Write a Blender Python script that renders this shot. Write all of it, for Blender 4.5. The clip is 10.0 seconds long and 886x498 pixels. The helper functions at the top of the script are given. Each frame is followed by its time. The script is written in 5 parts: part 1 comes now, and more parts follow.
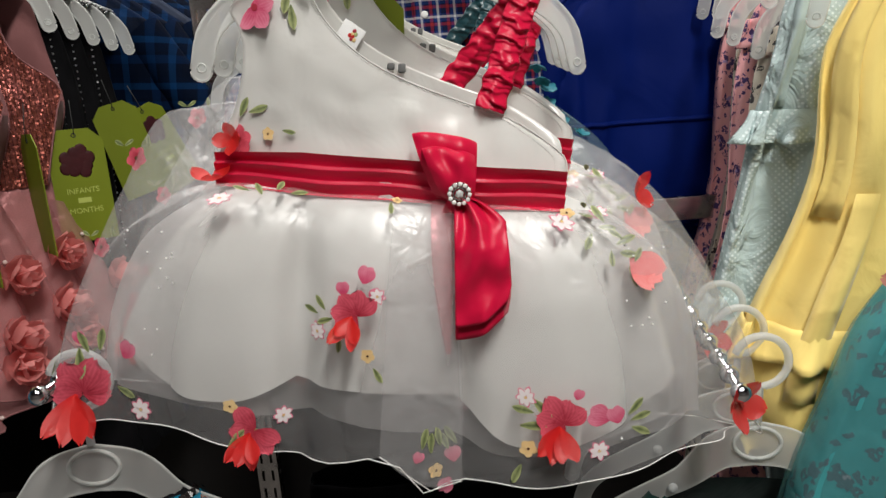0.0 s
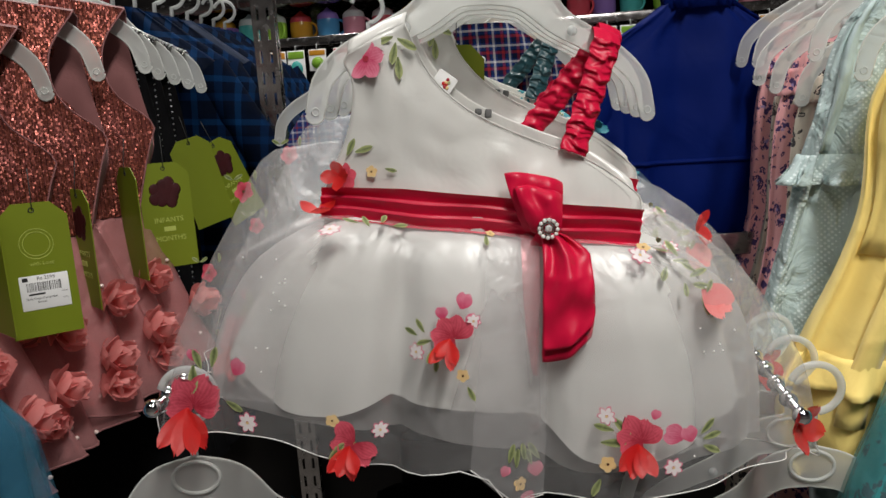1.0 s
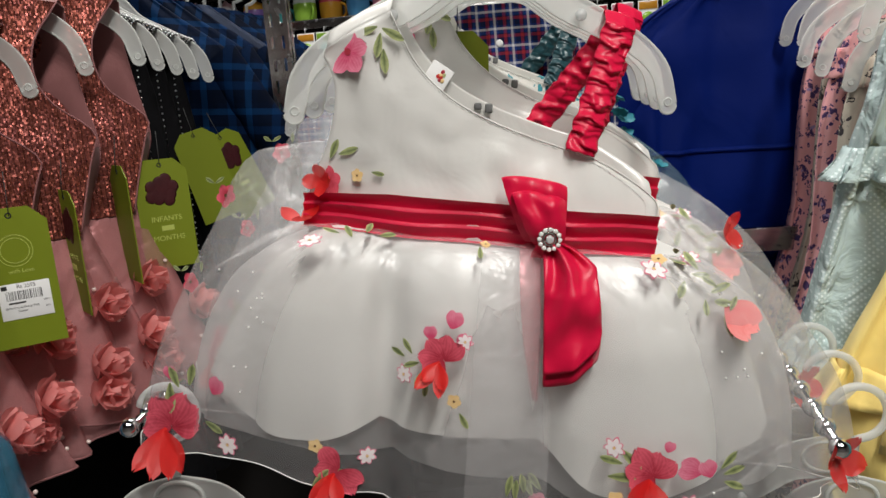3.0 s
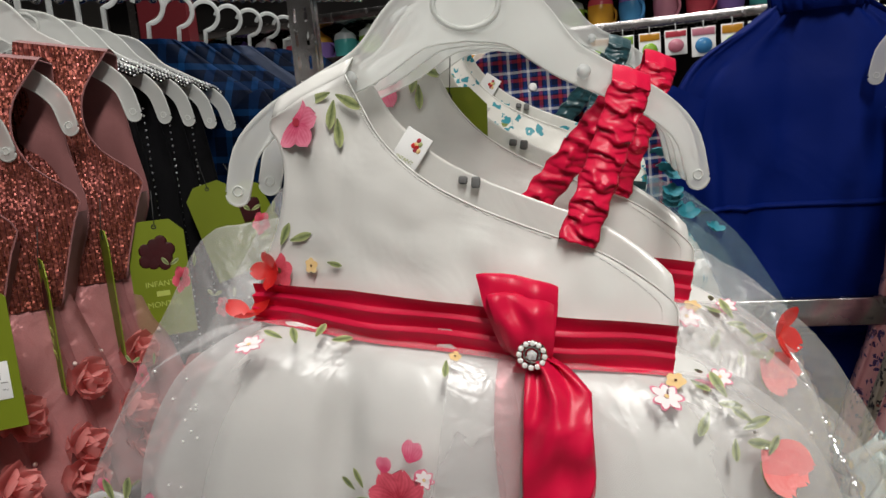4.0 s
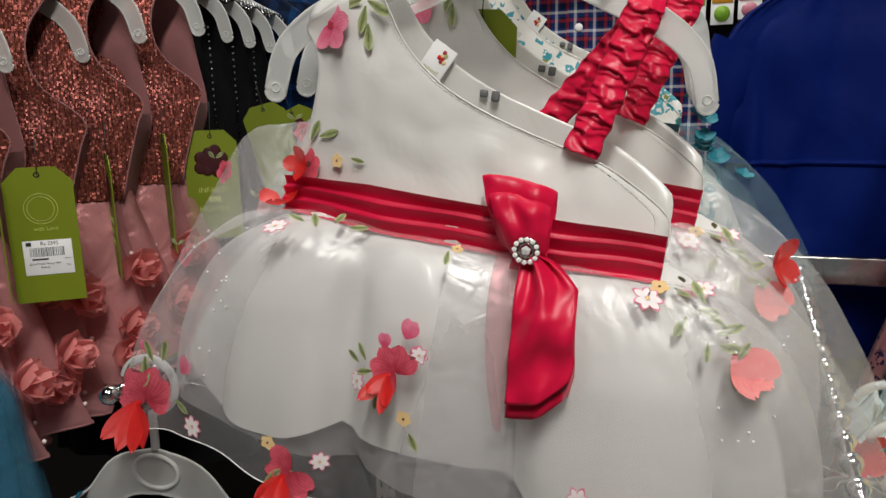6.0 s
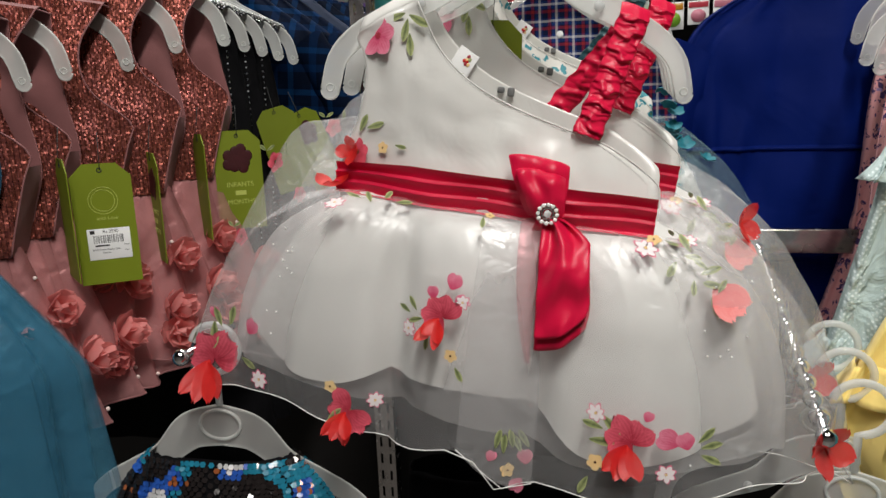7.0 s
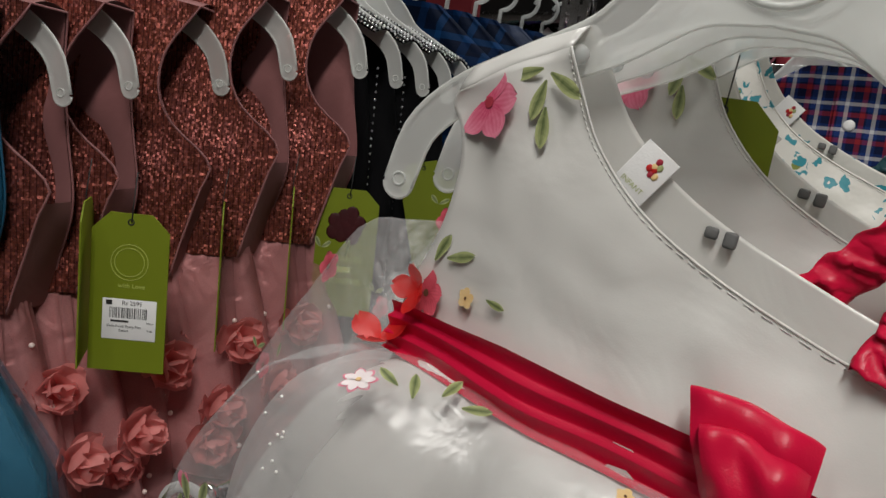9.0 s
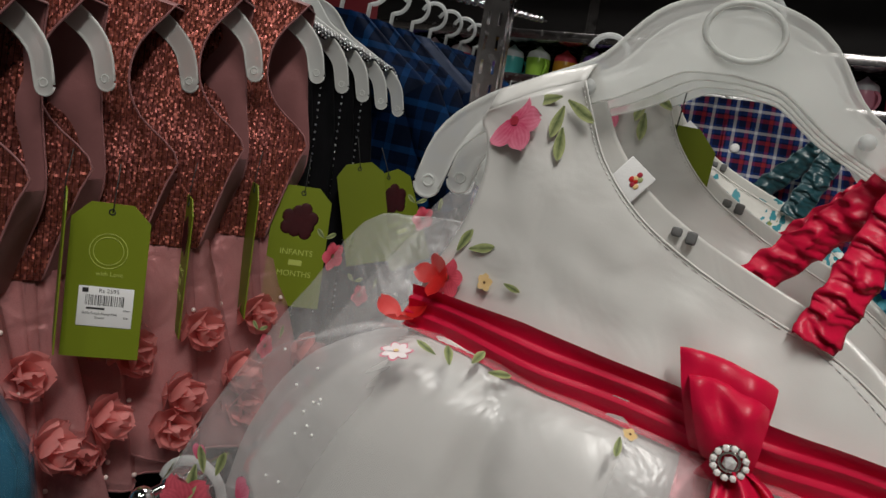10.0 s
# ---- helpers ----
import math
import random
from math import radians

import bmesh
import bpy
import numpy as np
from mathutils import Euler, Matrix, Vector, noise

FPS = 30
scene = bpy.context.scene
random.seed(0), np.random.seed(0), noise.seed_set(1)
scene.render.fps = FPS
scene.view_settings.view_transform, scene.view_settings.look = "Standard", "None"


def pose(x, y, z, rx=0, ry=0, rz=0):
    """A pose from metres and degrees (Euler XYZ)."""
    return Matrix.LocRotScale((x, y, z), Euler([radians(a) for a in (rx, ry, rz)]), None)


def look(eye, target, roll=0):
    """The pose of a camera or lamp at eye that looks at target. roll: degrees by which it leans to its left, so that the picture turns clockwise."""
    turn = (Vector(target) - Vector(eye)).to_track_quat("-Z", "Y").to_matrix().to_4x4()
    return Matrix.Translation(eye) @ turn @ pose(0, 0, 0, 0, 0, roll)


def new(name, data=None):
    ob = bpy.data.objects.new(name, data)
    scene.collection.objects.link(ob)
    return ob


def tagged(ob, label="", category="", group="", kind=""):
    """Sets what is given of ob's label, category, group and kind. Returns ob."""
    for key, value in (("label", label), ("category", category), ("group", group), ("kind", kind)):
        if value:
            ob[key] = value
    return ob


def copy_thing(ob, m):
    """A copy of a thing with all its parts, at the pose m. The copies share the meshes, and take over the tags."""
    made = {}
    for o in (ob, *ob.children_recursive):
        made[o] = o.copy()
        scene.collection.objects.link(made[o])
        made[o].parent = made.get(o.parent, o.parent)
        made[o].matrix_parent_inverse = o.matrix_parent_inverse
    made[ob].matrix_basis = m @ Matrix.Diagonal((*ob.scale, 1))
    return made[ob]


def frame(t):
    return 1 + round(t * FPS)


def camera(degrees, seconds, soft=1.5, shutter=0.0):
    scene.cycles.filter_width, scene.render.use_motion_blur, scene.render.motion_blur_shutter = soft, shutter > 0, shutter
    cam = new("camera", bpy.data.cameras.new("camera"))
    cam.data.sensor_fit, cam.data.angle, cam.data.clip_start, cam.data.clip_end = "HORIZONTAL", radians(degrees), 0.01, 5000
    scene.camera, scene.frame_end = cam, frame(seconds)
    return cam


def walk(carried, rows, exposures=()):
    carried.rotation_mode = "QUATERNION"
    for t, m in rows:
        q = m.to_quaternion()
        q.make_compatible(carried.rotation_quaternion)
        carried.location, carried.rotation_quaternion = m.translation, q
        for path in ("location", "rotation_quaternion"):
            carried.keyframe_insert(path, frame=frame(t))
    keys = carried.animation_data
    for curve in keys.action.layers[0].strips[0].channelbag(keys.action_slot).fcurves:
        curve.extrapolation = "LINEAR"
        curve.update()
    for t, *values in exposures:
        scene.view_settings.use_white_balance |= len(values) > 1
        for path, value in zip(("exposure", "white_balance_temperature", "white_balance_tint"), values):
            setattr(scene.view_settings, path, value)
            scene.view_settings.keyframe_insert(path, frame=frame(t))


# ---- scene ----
cam = camera(63.1, 10.0)
PATH = [
    (0, (0.007, -0.004, 1.305), (-0.047, 1.95, 0.881), -4.6),
    (0.5, (-0.036, -0.044, 1.303), (-0.025, 1.911, 0.884), -4.0),
    (1, (-0.054, -0.051, 1.317), (-0.112, 1.92, 0.981), -3.8),
    (1.5, (-0.036, -0.029, 1.324), (-0.114, 1.937, 0.964), -3.1),
    (2, (-0.027, -0.02, 1.324), (-0.135, 1.947, 0.977), -2.7),
    (2.2, (-0.026, -0.017, 1.324), (-0.144, 1.95, 0.982), -2.9),
    (3.3, (-0.004, 0.034, 1.338), (-0.218, 1.981, 0.938), -4.9),
    (3.5, (0.013, 0.07, 1.348), (-0.222, 2.019, 0.963), -5.0),
    (4, (0.047, 0.107, 1.356), (-0.389, 2.033, 1.039), -5.0),
    (4.5, (0.063, 0.091, 1.335), (-0.557, 1.967, 1.028), -4.2),
    (5, (0.08, 0.091, 1.335), (-0.538, 1.971, 1.045), -4.0),
    (5.5, (0.078, 0.083, 1.334), (-0.54, 1.964, 1.048), -1.5),
    (6, (0.085, 0.075, 1.323), (-0.516, 1.939, 0.918), -1.3),
    (6.2, (0.083, 0.066, 1.32), (-0.476, 1.932, 0.868), -1.5),
    (7.3, (0.05, -0.052, 1.311), (-0.41, 1.858, 0.934), -2.1),
    (7.5, (0.043, -0.051, 1.306), (-0.39, 1.864, 0.924), -1.6),
    (8, (0.01, 0.046, 1.325), (-0.493, 1.939, 0.922), 1.1),
    (8.5, (0.023, 0.193, 1.356), (-0.782, 1.995, 1.033), 5.7),
    (9, (0.028, 0.233, 1.355), (-1.012, 1.912, 1.036), 6.5),
    (9.5, (0.019, 0.228, 1.35), (-0.946, 1.956, 1.059), 8.0),
    (10, (-0.015, 0.146, 1.348), (-0.709, 2.004, 1.086), 9.1),
]
EXPOSURES = [(0.0, -0.28), (1.0, -0.45), (2.0, -0.28), (3.5, -0.26), (4.5, -0.38), (5.5, -0.45), (6.0, -0.40), (7.5, -0.28), (8.5, -0.50), (9.0, -0.78), (10.0, -0.84)]
walk(cam, [(t, look(eye, target, roll)) for t, eye, target, roll in PATH], EXPOSURES)

# ---- light ----
world = bpy.data.worlds.new("shop_air")
scene.world = world
world.use_nodes = True
world.node_tree.nodes["Background"].inputs[0].default_value = (0.9, 0.95, 1.0, 1)
world.node_tree.nodes["Background"].inputs[1].default_value = 0.006


def area_lamp(x, y, z, sx, sy, watts, colour, target):
    data = bpy.data.lights.new("ceiling_lamp_light", "AREA")
    data.shape, data.size, data.size_y, data.energy, data.color = "RECTANGLE", sx, sy, watts, colour
    ob = new("ceiling_lamp_light", data)
    ob.matrix_world = look((x, y, z), target)
    return ob


WARM = (1.0, 0.968, 0.915)
area_lamp(0.50, -0.70, 2.86, 0.2, 1.1, 68, WARM, (0.50, -0.70, 0))
area_lamp(-0.50, -0.80, 2.86, 0.2, 1.1, 10, WARM, (-0.50, -0.80, 0))
area_lamp(-0.3, 1.42, 2.86, 1.1, 0.2, 36, WARM, (-0.3, 1.42, 0))




# ---- materials ----
def nodes_of(name):
    m = bpy.data.materials.new(name)
    m.use_nodes = True
    nt = m.node_tree
    return m, nt, nt.nodes["Principled BSDF"], nt.nodes["Material Output"]


def node(nt, kind, ins=(), operation=None):
    n = nt.nodes.new(kind)
    if operation:
        n.operation = operation
    for key, value in dict(ins).items():
        if isinstance(value, bpy.types.NodeSocket):
            nt.links.new(value, n.inputs[key])
        else:
            n.inputs[key].default_value = value
    return n


def coords(nt):
    return node(nt, "ShaderNodeTexCoord").outputs["Object"]


def rgb(c):
    return (*c, 1)


def mixed(nt, fac, a, b):
    """A colour mix of two colours or sockets."""
    m = nt.nodes.new("ShaderNodeMix")
    m.data_type = "RGBA"
    for key, value in ((0, fac), (6, a), (7, b)):
        if isinstance(value, bpy.types.NodeSocket):
            nt.links.new(value, m.inputs[key])
        else:
            m.inputs[key].default_value = value if key == 0 else rgb(value)
    return m.outputs[2]


def maths(nt, op, a, b=0.0):
    m = node(nt, "ShaderNodeMath", operation=op)
    for key, value in ((0, a), (1, b)):
        if isinstance(value, bpy.types.NodeSocket):
            nt.links.new(value, m.inputs[key])
        else:
            m.inputs[key].default_value = value
    return m.outputs[0]


def cloth(name, c1, c2, rough=0.7, sheen=0.2, big=18.0, weave=900.0, bump=0.25, crease=0.0, spec=0.3, crease_scale=30.0):
    """Woven cloth: colour drifts at a large scale, the weave and creases give relief."""
    m, nt, p, out = nodes_of(name)
    co = coords(nt)
    n1 = node(nt, "ShaderNodeTexNoise", {"Vector": co, "Scale": big, "Detail": 4})
    n2 = node(nt, "ShaderNodeTexNoise", {"Vector": co, "Scale": weave, "Detail": 1})
    nt.links.new(mixed(nt, n1.outputs[0], c1, c2), p.inputs["Base Color"])
    p.inputs["Roughness"].default_value = rough
    p.inputs["Sheen Weight"].default_value = sheen
    p.inputs["Specular IOR Level"].default_value = spec
    b = node(nt, "ShaderNodeBump", {"Height": n2.outputs[0], "Strength": bump, "Distance": 0.0004})
    if crease:
        n3 = node(nt, "ShaderNodeTexNoise", {"Vector": co, "Scale": crease_scale, "Detail": 3, "Distortion": 0.6})
        b = node(nt, "ShaderNodeBump", {"Height": n3.outputs[0], "Strength": crease, "Distance": 0.006, "Normal": b.outputs[0]})
    nt.links.new(b.outputs[0], p.inputs["Normal"])
    return m


def thin(material, share):
    """Lets a share of the light pass through thin cloth."""
    nt = material.node_tree
    p, out = nt.nodes["Principled BSDF"], nt.nodes["Material Output"]
    tl = node(nt, "ShaderNodeBsdfTranslucent")
    nt.links.new(p.inputs["Base Color"].links[0].from_socket, tl.inputs["Color"])
    a = node(nt, "ShaderNodeMixShader", {0: share, 1: p.outputs[0], 2: tl.outputs[0]})
    nt.links.new(a.outputs[0], out.inputs[0])
    return material


def sheer(name, colour, cover, gloss=0.12, weave=1500.0):
    """Sheer net or organza: a share of the light passes straight through, the rest scatters to both sides."""
    m, nt, p, out = nodes_of(name)
    co = coords(nt)
    n1 = node(nt, "ShaderNodeTexNoise", {"Vector": co, "Scale": 25.0, "Detail": 3})
    n2 = node(nt, "ShaderNodeTexNoise", {"Vector": co, "Scale": weave, "Detail": 0})
    c2 = tuple(min(1.0, v * 1.1 + 0.02) for v in colour)
    tone = mixed(nt, n1.outputs[0], colour, c2)
    d = node(nt, "ShaderNodeBsdfDiffuse", {"Color": tone})
    tl = node(nt, "ShaderNodeBsdfTranslucent", {"Color": tone})
    g = node(nt, "ShaderNodeBsdfAnisotropic", {"Color": rgb(c2), "Roughness": 0.38})
    n3 = node(nt, "ShaderNodeTexNoise", {"Vector": co, "Scale": 34.0, "Detail": 3, "Distortion": 1.2})
    wrinkle = node(nt, "ShaderNodeBump", {"Height": n3.outputs[0], "Strength": 0.5, "Distance": 0.008})
    nt.links.new(wrinkle.outputs[0], g.inputs["Normal"])
    nt.links.new(wrinkle.outputs[0], d.inputs["Normal"])
    a = node(nt, "ShaderNodeMixShader", {0: 0.4, 1: d.outputs[0], 2: tl.outputs[0]})
    a = node(nt, "ShaderNodeMixShader", {0: gloss, 1: a.outputs[0], 2: g.outputs[0]})
    fac = maths(nt, "MULTIPLY_ADD", n2.outputs[0], cover * 0.3)
    fac.node.inputs[2].default_value = cover * 0.85
    clear = node(nt, "ShaderNodeBsdfTransparent", {"Color": (0.97, 0.97, 0.97, 1)})
    a = node(nt, "ShaderNodeMixShader", {0: fac, 1: clear.outputs[0], 2: a.outputs[0]})
    nt.links.new(a.outputs[0], out.inputs[0])
    return m


def plastic(name, colour, clear=0.0, rough=0.3):
    m, nt, p, out = nodes_of(name)
    co = coords(nt)
    n1 = node(nt, "ShaderNodeTexNoise", {"Vector": co, "Scale": 40.0, "Detail": 3})
    c2 = tuple(v * 0.88 for v in colour)
    nt.links.new(mixed(nt, n1.outputs[0], colour, c2), p.inputs["Base Color"])
    p.inputs["Roughness"].default_value = rough
    b = node(nt, "ShaderNodeBump", {"Height": n1.outputs[0], "Strength": 0.08, "Distance": 0.002})
    nt.links.new(b.outputs[0], p.inputs["Normal"])
    if clear:
        tl = node(nt, "ShaderNodeBsdfTranslucent", {"Color": rgb(colour)})
        tr = node(nt, "ShaderNodeBsdfTransparent", {"Color": (0.93, 0.95, 0.95, 1)})
        a = node(nt, "ShaderNodeMixShader", {0: 0.45, 1: p.outputs[0], 2: tl.outputs[0]})
        a = node(nt, "ShaderNodeMixShader", {0: clear, 1: a.outputs[0], 2: tr.outputs[0]})
        nt.links.new(a.outputs[0], out.inputs[0])
    return m


def metal(name, colour, rough):
    m, nt, p, out = nodes_of(name)
    co = coords(nt)
    n1 = node(nt, "ShaderNodeTexNoise", {"Vector": co, "Scale": 60.0, "Detail": 5})
    nt.links.new(mixed(nt, n1.outputs[0], colour, tuple(v * 0.7 for v in colour)), p.inputs["Base Color"])
    p.inputs["Metallic"].default_value = 1
    nt.links.new(maths(nt, "MULTIPLY", n1.outputs[0], rough * 2), p.inputs["Roughness"])
    return m


def sequins(name, colours, size, lines=0.0, metallic=0.85):
    """Cloth sewn over with sequins: each cell tips its own way and takes its own tone."""
    m, nt, p, out = nodes_of(name)
    co = coords(nt)
    vec = node(nt, "ShaderNodeMapping", {"Vector": co, "Scale": (1.0, 0.4, 0.75)}).outputs[0]
    v = node(nt, "ShaderNodeTexVoronoi", {"Vector": vec, "Scale": 1.0 / size, "Randomness": 0.12})
    big = node(nt, "ShaderNodeTexNoise", {"Vector": co, "Scale": 16.0, "Detail": 2})
    cell = node(nt, "ShaderNodeSeparateColor", {0: v.outputs["Color"]})
    tone = mixed(nt, cell.outputs[0], colours[0], colours[1])
    tone = mixed(nt, maths(nt, "MULTIPLY", big.outputs[0], 0.8), tone, colours[2])
    gap = maths(nt, "GREATER_THAN", v.outputs["Distance"], 0.62)
    tone = mixed(nt, gap, tone, tuple(c * 0.4 for c in colours[0]))
    if lines:
        xyz = node(nt, "ShaderNodeSeparateXYZ", {0: co})
        sew = maths(nt, "FRACT", maths(nt, "MULTIPLY", xyz.outputs[0], 1.0 / lines))
        tone = mixed(nt, maths(nt, "MULTIPLY", maths(nt, "LESS_THAN", sew, 0.16), 0.75), tone, tuple(c * 0.3 for c in colours[1]))
    nt.links.new(tone, p.inputs["Base Color"])
    p.inputs["Metallic"].default_value = metallic
    nt.links.new(maths(nt, "MULTIPLY_ADD", cell.outputs[1], 0.35), p.inputs["Roughness"])
    p.inputs["Roughness"].links[0].from_node.inputs[2].default_value = 0.24
    geo = node(nt, "ShaderNodeNewGeometry")
    off = node(nt, "ShaderNodeVectorMath", {0: v.outputs["Color"], 1: (0.5, 0.5, 0.5)}, operation="SUBTRACT")
    off = node(nt, "ShaderNodeVectorMath", {0: off.outputs[0], "Scale": 0.62}, operation="SCALE")
    tip = node(nt, "ShaderNodeVectorMath", {0: geo.outputs["Normal"], 1: off.outputs[0]}, operation="ADD")
    tip = node(nt, "ShaderNodeVectorMath", {0: tip.outputs[0]}, operation="NORMALIZE")
    nt.links.new(tip.outputs[0], p.inputs["Normal"])
    return m


def plaid(name, ground, first, second, third, pitch):
    """Woven checks: stripes along two directions laid over one another."""
    m, nt, p, out = nodes_of(name)
    xyz = node(nt, "ShaderNodeSeparateXYZ", {0: coords(nt)})
    tones = []
    for axis in (0, 2):
        f = maths(nt, "FRACT", maths(nt, "MULTIPLY", xyz.outputs[axis], 1.0 / pitch))
        ramp = node(nt, "ShaderNodeValToRGB", {0: f})
        ramp.color_ramp.interpolation = "CONSTANT"
        stops = ((0.0, ground), (0.3, first), (0.48, ground), (0.55, second), (0.74, third), (0.88, second))
        el = ramp.color_ramp.elements
        while len(el) < len(stops):
            el.new(0.5)
        for e, (at, c) in zip(el, stops):
            e.position, e.color = at, rgb(c)
        tones.append(ramp.outputs[0])
    n2 = node(nt, "ShaderNodeTexNoise", {"Vector": coords(nt), "Scale": 30.0, "Detail": 4})
    tone = mixed(nt, 0.5, (0, 0, 0), (0, 0, 0))
    nt.links.new(tones[0], tone.node.inputs[6])
    nt.links.new(tones[1], tone.node.inputs[7])
    nt.links.new(tone, p.inputs["Base Color"])
    p.inputs["Roughness"].default_value = 0.8
    p.inputs["Specular IOR Level"].default_value = 0.06
    b = node(nt, "ShaderNodeBump", {"Height": n2.outputs[0], "Strength": 0.4, "Distance": 0.006})
    nt.links.new(b.outputs[0], p.inputs["Normal"])
    return m


def blooms(name, ground, petal, heart, size, small, rough=0.75):
    """Printed cotton: clustered blooms with a light heart, and small sprigs between them."""
    m, nt, p, out = nodes_of(name)
    co = coords(nt)
    wob = node(nt, "ShaderNodeTexNoise", {"Vector": co, "Scale": 3.0 / size, "Detail": 2})
    vec = node(nt, "ShaderNodeVectorMath", {0: wob.outputs["Color"], "Scale": size * 0.55}, operation="SCALE")
    vec = node(nt, "ShaderNodeVectorMath", {0: co, 1: vec.outputs[0]}, operation="ADD").outputs[0]
    v = node(nt, "ShaderNodeTexVoronoi", {"Vector": vec, "Scale": 1.0 / size, "Randomness": 0.9})
    v2 = node(nt, "ShaderNodeTexVoronoi", {"Vector": vec, "Scale": 1.0 / small, "Randomness": 1.0})
    v3 = node(nt, "ShaderNodeTexVoronoi", {"Vector": vec, "Scale": 3.2 / size, "Randomness": 0.8})
    bloom = maths(nt, "LESS_THAN", v.outputs["Distance"], 0.36)
    bloom = maths(nt, "MULTIPLY", bloom, maths(nt, "LESS_THAN", v3.outputs["Distance"], 0.5))
    core = maths(nt, "LESS_THAN", v.outputs["Distance"], 0.1)
    sprig = maths(nt, "MULTIPLY", maths(nt, "LESS_THAN", v2.outputs["Distance"], 0.3), maths(nt, "GREATER_THAN", v2.outputs["Distance"], 0.12))
    n1 = node(nt, "ShaderNodeTexNoise", {"Vector": co, "Scale": 20.0, "Detail": 4})
    base = mixed(nt, n1.outputs[0], ground, tuple(c * 0.82 for c in ground))
    tone = mixed(nt, sprig, base, petal)
    tone = mixed(nt, bloom, tone, petal)
    tone = mixed(nt, core, tone, heart)
    nt.links.new(tone, p.inputs["Base Color"])
    p.inputs["Roughness"].default_value = rough
    b = node(nt, "ShaderNodeBump", {"Height": n1.outputs[0], "Strength": 0.5, "Distance": 0.008})
    nt.links.new(b.outputs[0], p.inputs["Normal"])
    return m


def dotted(name, ground, dot, pitch):
    m, nt, p, out = nodes_of(name)
    co = coords(nt)
    turn = node(nt, "ShaderNodeMapping", {"Vector": co, "Rotation": (0.0, radians(45), 0.0), "Scale": (1.0, 0.2, 1.0)})
    v = node(nt, "ShaderNodeTexVoronoi", {"Vector": turn.outputs[0], "Scale": 1.0 / pitch, "Randomness": 0.0})
    n1 = node(nt, "ShaderNodeTexNoise", {"Vector": co, "Scale": 22.0, "Detail": 5, "Distortion": 0.8})
    base = mixed(nt, n1.outputs[0], ground, tuple(c * 0.8 for c in ground))
    nt.links.new(mixed(nt, maths(nt, "LESS_THAN", v.outputs["Distance"], 0.3), base, dot), p.inputs["Base Color"])
    p.inputs["Roughness"].default_value = 0.8
    b = node(nt, "ShaderNodeBump", {"Height": n1.outputs[0], "Strength": 1.0, "Distance": 0.02})
    nt.links.new(b.outputs[0], p.inputs["Normal"])
    return m


def petal_print(name, edge, heart, vein=0.25, across=0.0):
    """Printed petals: colour runs from the root of each petal to its rim, with veins along it."""
    m, nt, p, out = nodes_of(name)
    co = coords(nt)
    uv = node(nt, "ShaderNodeSeparateXYZ", {0: node(nt, "ShaderNodeTexCoord").outputs["UV"]})
    n1 = node(nt, "ShaderNodeTexNoise", {"Vector": co, "Scale": 160.0, "Detail": 3, "Distortion": 1.0})
    n2 = node(nt, "ShaderNodeTexNoise", {"Vector": co, "Scale": 700.0, "Detail": 2})
    side = maths(nt, "ABSOLUTE", maths(nt, "SUBTRACT", uv.outputs[1], 0.5))
    run = mixed(nt, across, (0, 0, 0), (0, 0, 0))
    nt.links.new(uv.outputs[0], run.node.inputs[6])
    nt.links.new(maths(nt, "MULTIPLY", side, 2.0), run.node.inputs[7])
    lines = maths(nt, "MULTIPLY", maths(nt, "SINE", maths(nt, "MULTIPLY", uv.outputs[1], 38.0)), vein * 0.5)
    s = maths(nt, "ADD", maths(nt, "MULTIPLY_ADD", n1.outputs[0], 1.1), lines)
    s.node.inputs[0].links[0].from_node.inputs[2].default_value = -0.6
    s = maths(nt, "ADD", s, maths(nt, "MULTIPLY", run, 1.05))
    s.node.use_clamp = True
    nt.links.new(mixed(nt, s, heart, edge), p.inputs["Base Color"])
    p.inputs["Roughness"].default_value = 0.6
    p.inputs["Sheen Weight"].default_value = 0.2
    b = node(nt, "ShaderNodeBump", {"Height": n2.outputs[0], "Strength": 0.2, "Distance": 0.0004})
    nt.links.new(b.outputs[0], p.inputs["Normal"])
    return m


def chiffon(name, c1, c2):
    """Thin dyed chiffon: light comes through it, and the colour is uneven."""
    m, nt, p, out = nodes_of(name)
    co = coords(nt)
    n1 = node(nt, "ShaderNodeTexNoise", {"Vector": co, "Scale": 70.0, "Detail": 3})
    n2 = node(nt, "ShaderNodeTexNoise", {"Vector": co, "Scale": 1500.0, "Detail": 1})
    tone = mixed(nt, n1.outputs[0], c1, c2)
    nt.links.new(tone, p.inputs["Base Color"])
    p.inputs["Roughness"].default_value = 0.45
    b = node(nt, "ShaderNodeBump", {"Height": n2.outputs[0], "Strength": 0.2, "Distance": 0.0004})
    nt.links.new(b.outputs[0], p.inputs["Normal"])
    tl = node(nt, "ShaderNodeBsdfTranslucent", {"Color": tone})
    a = node(nt, "ShaderNodeMixShader", {0: 0.35, 1: p.outputs[0], 2: tl.outputs[0]})
    clear = node(nt, "ShaderNodeBsdfTransparent", {"Color": (1, 1, 1, 1)})
    a = node(nt, "ShaderNodeMixShader", {0: 0.88, 1: clear.outputs[0], 2: a.outputs[0]})
    nt.links.new(a.outputs[0], out.inputs[0])
    return m


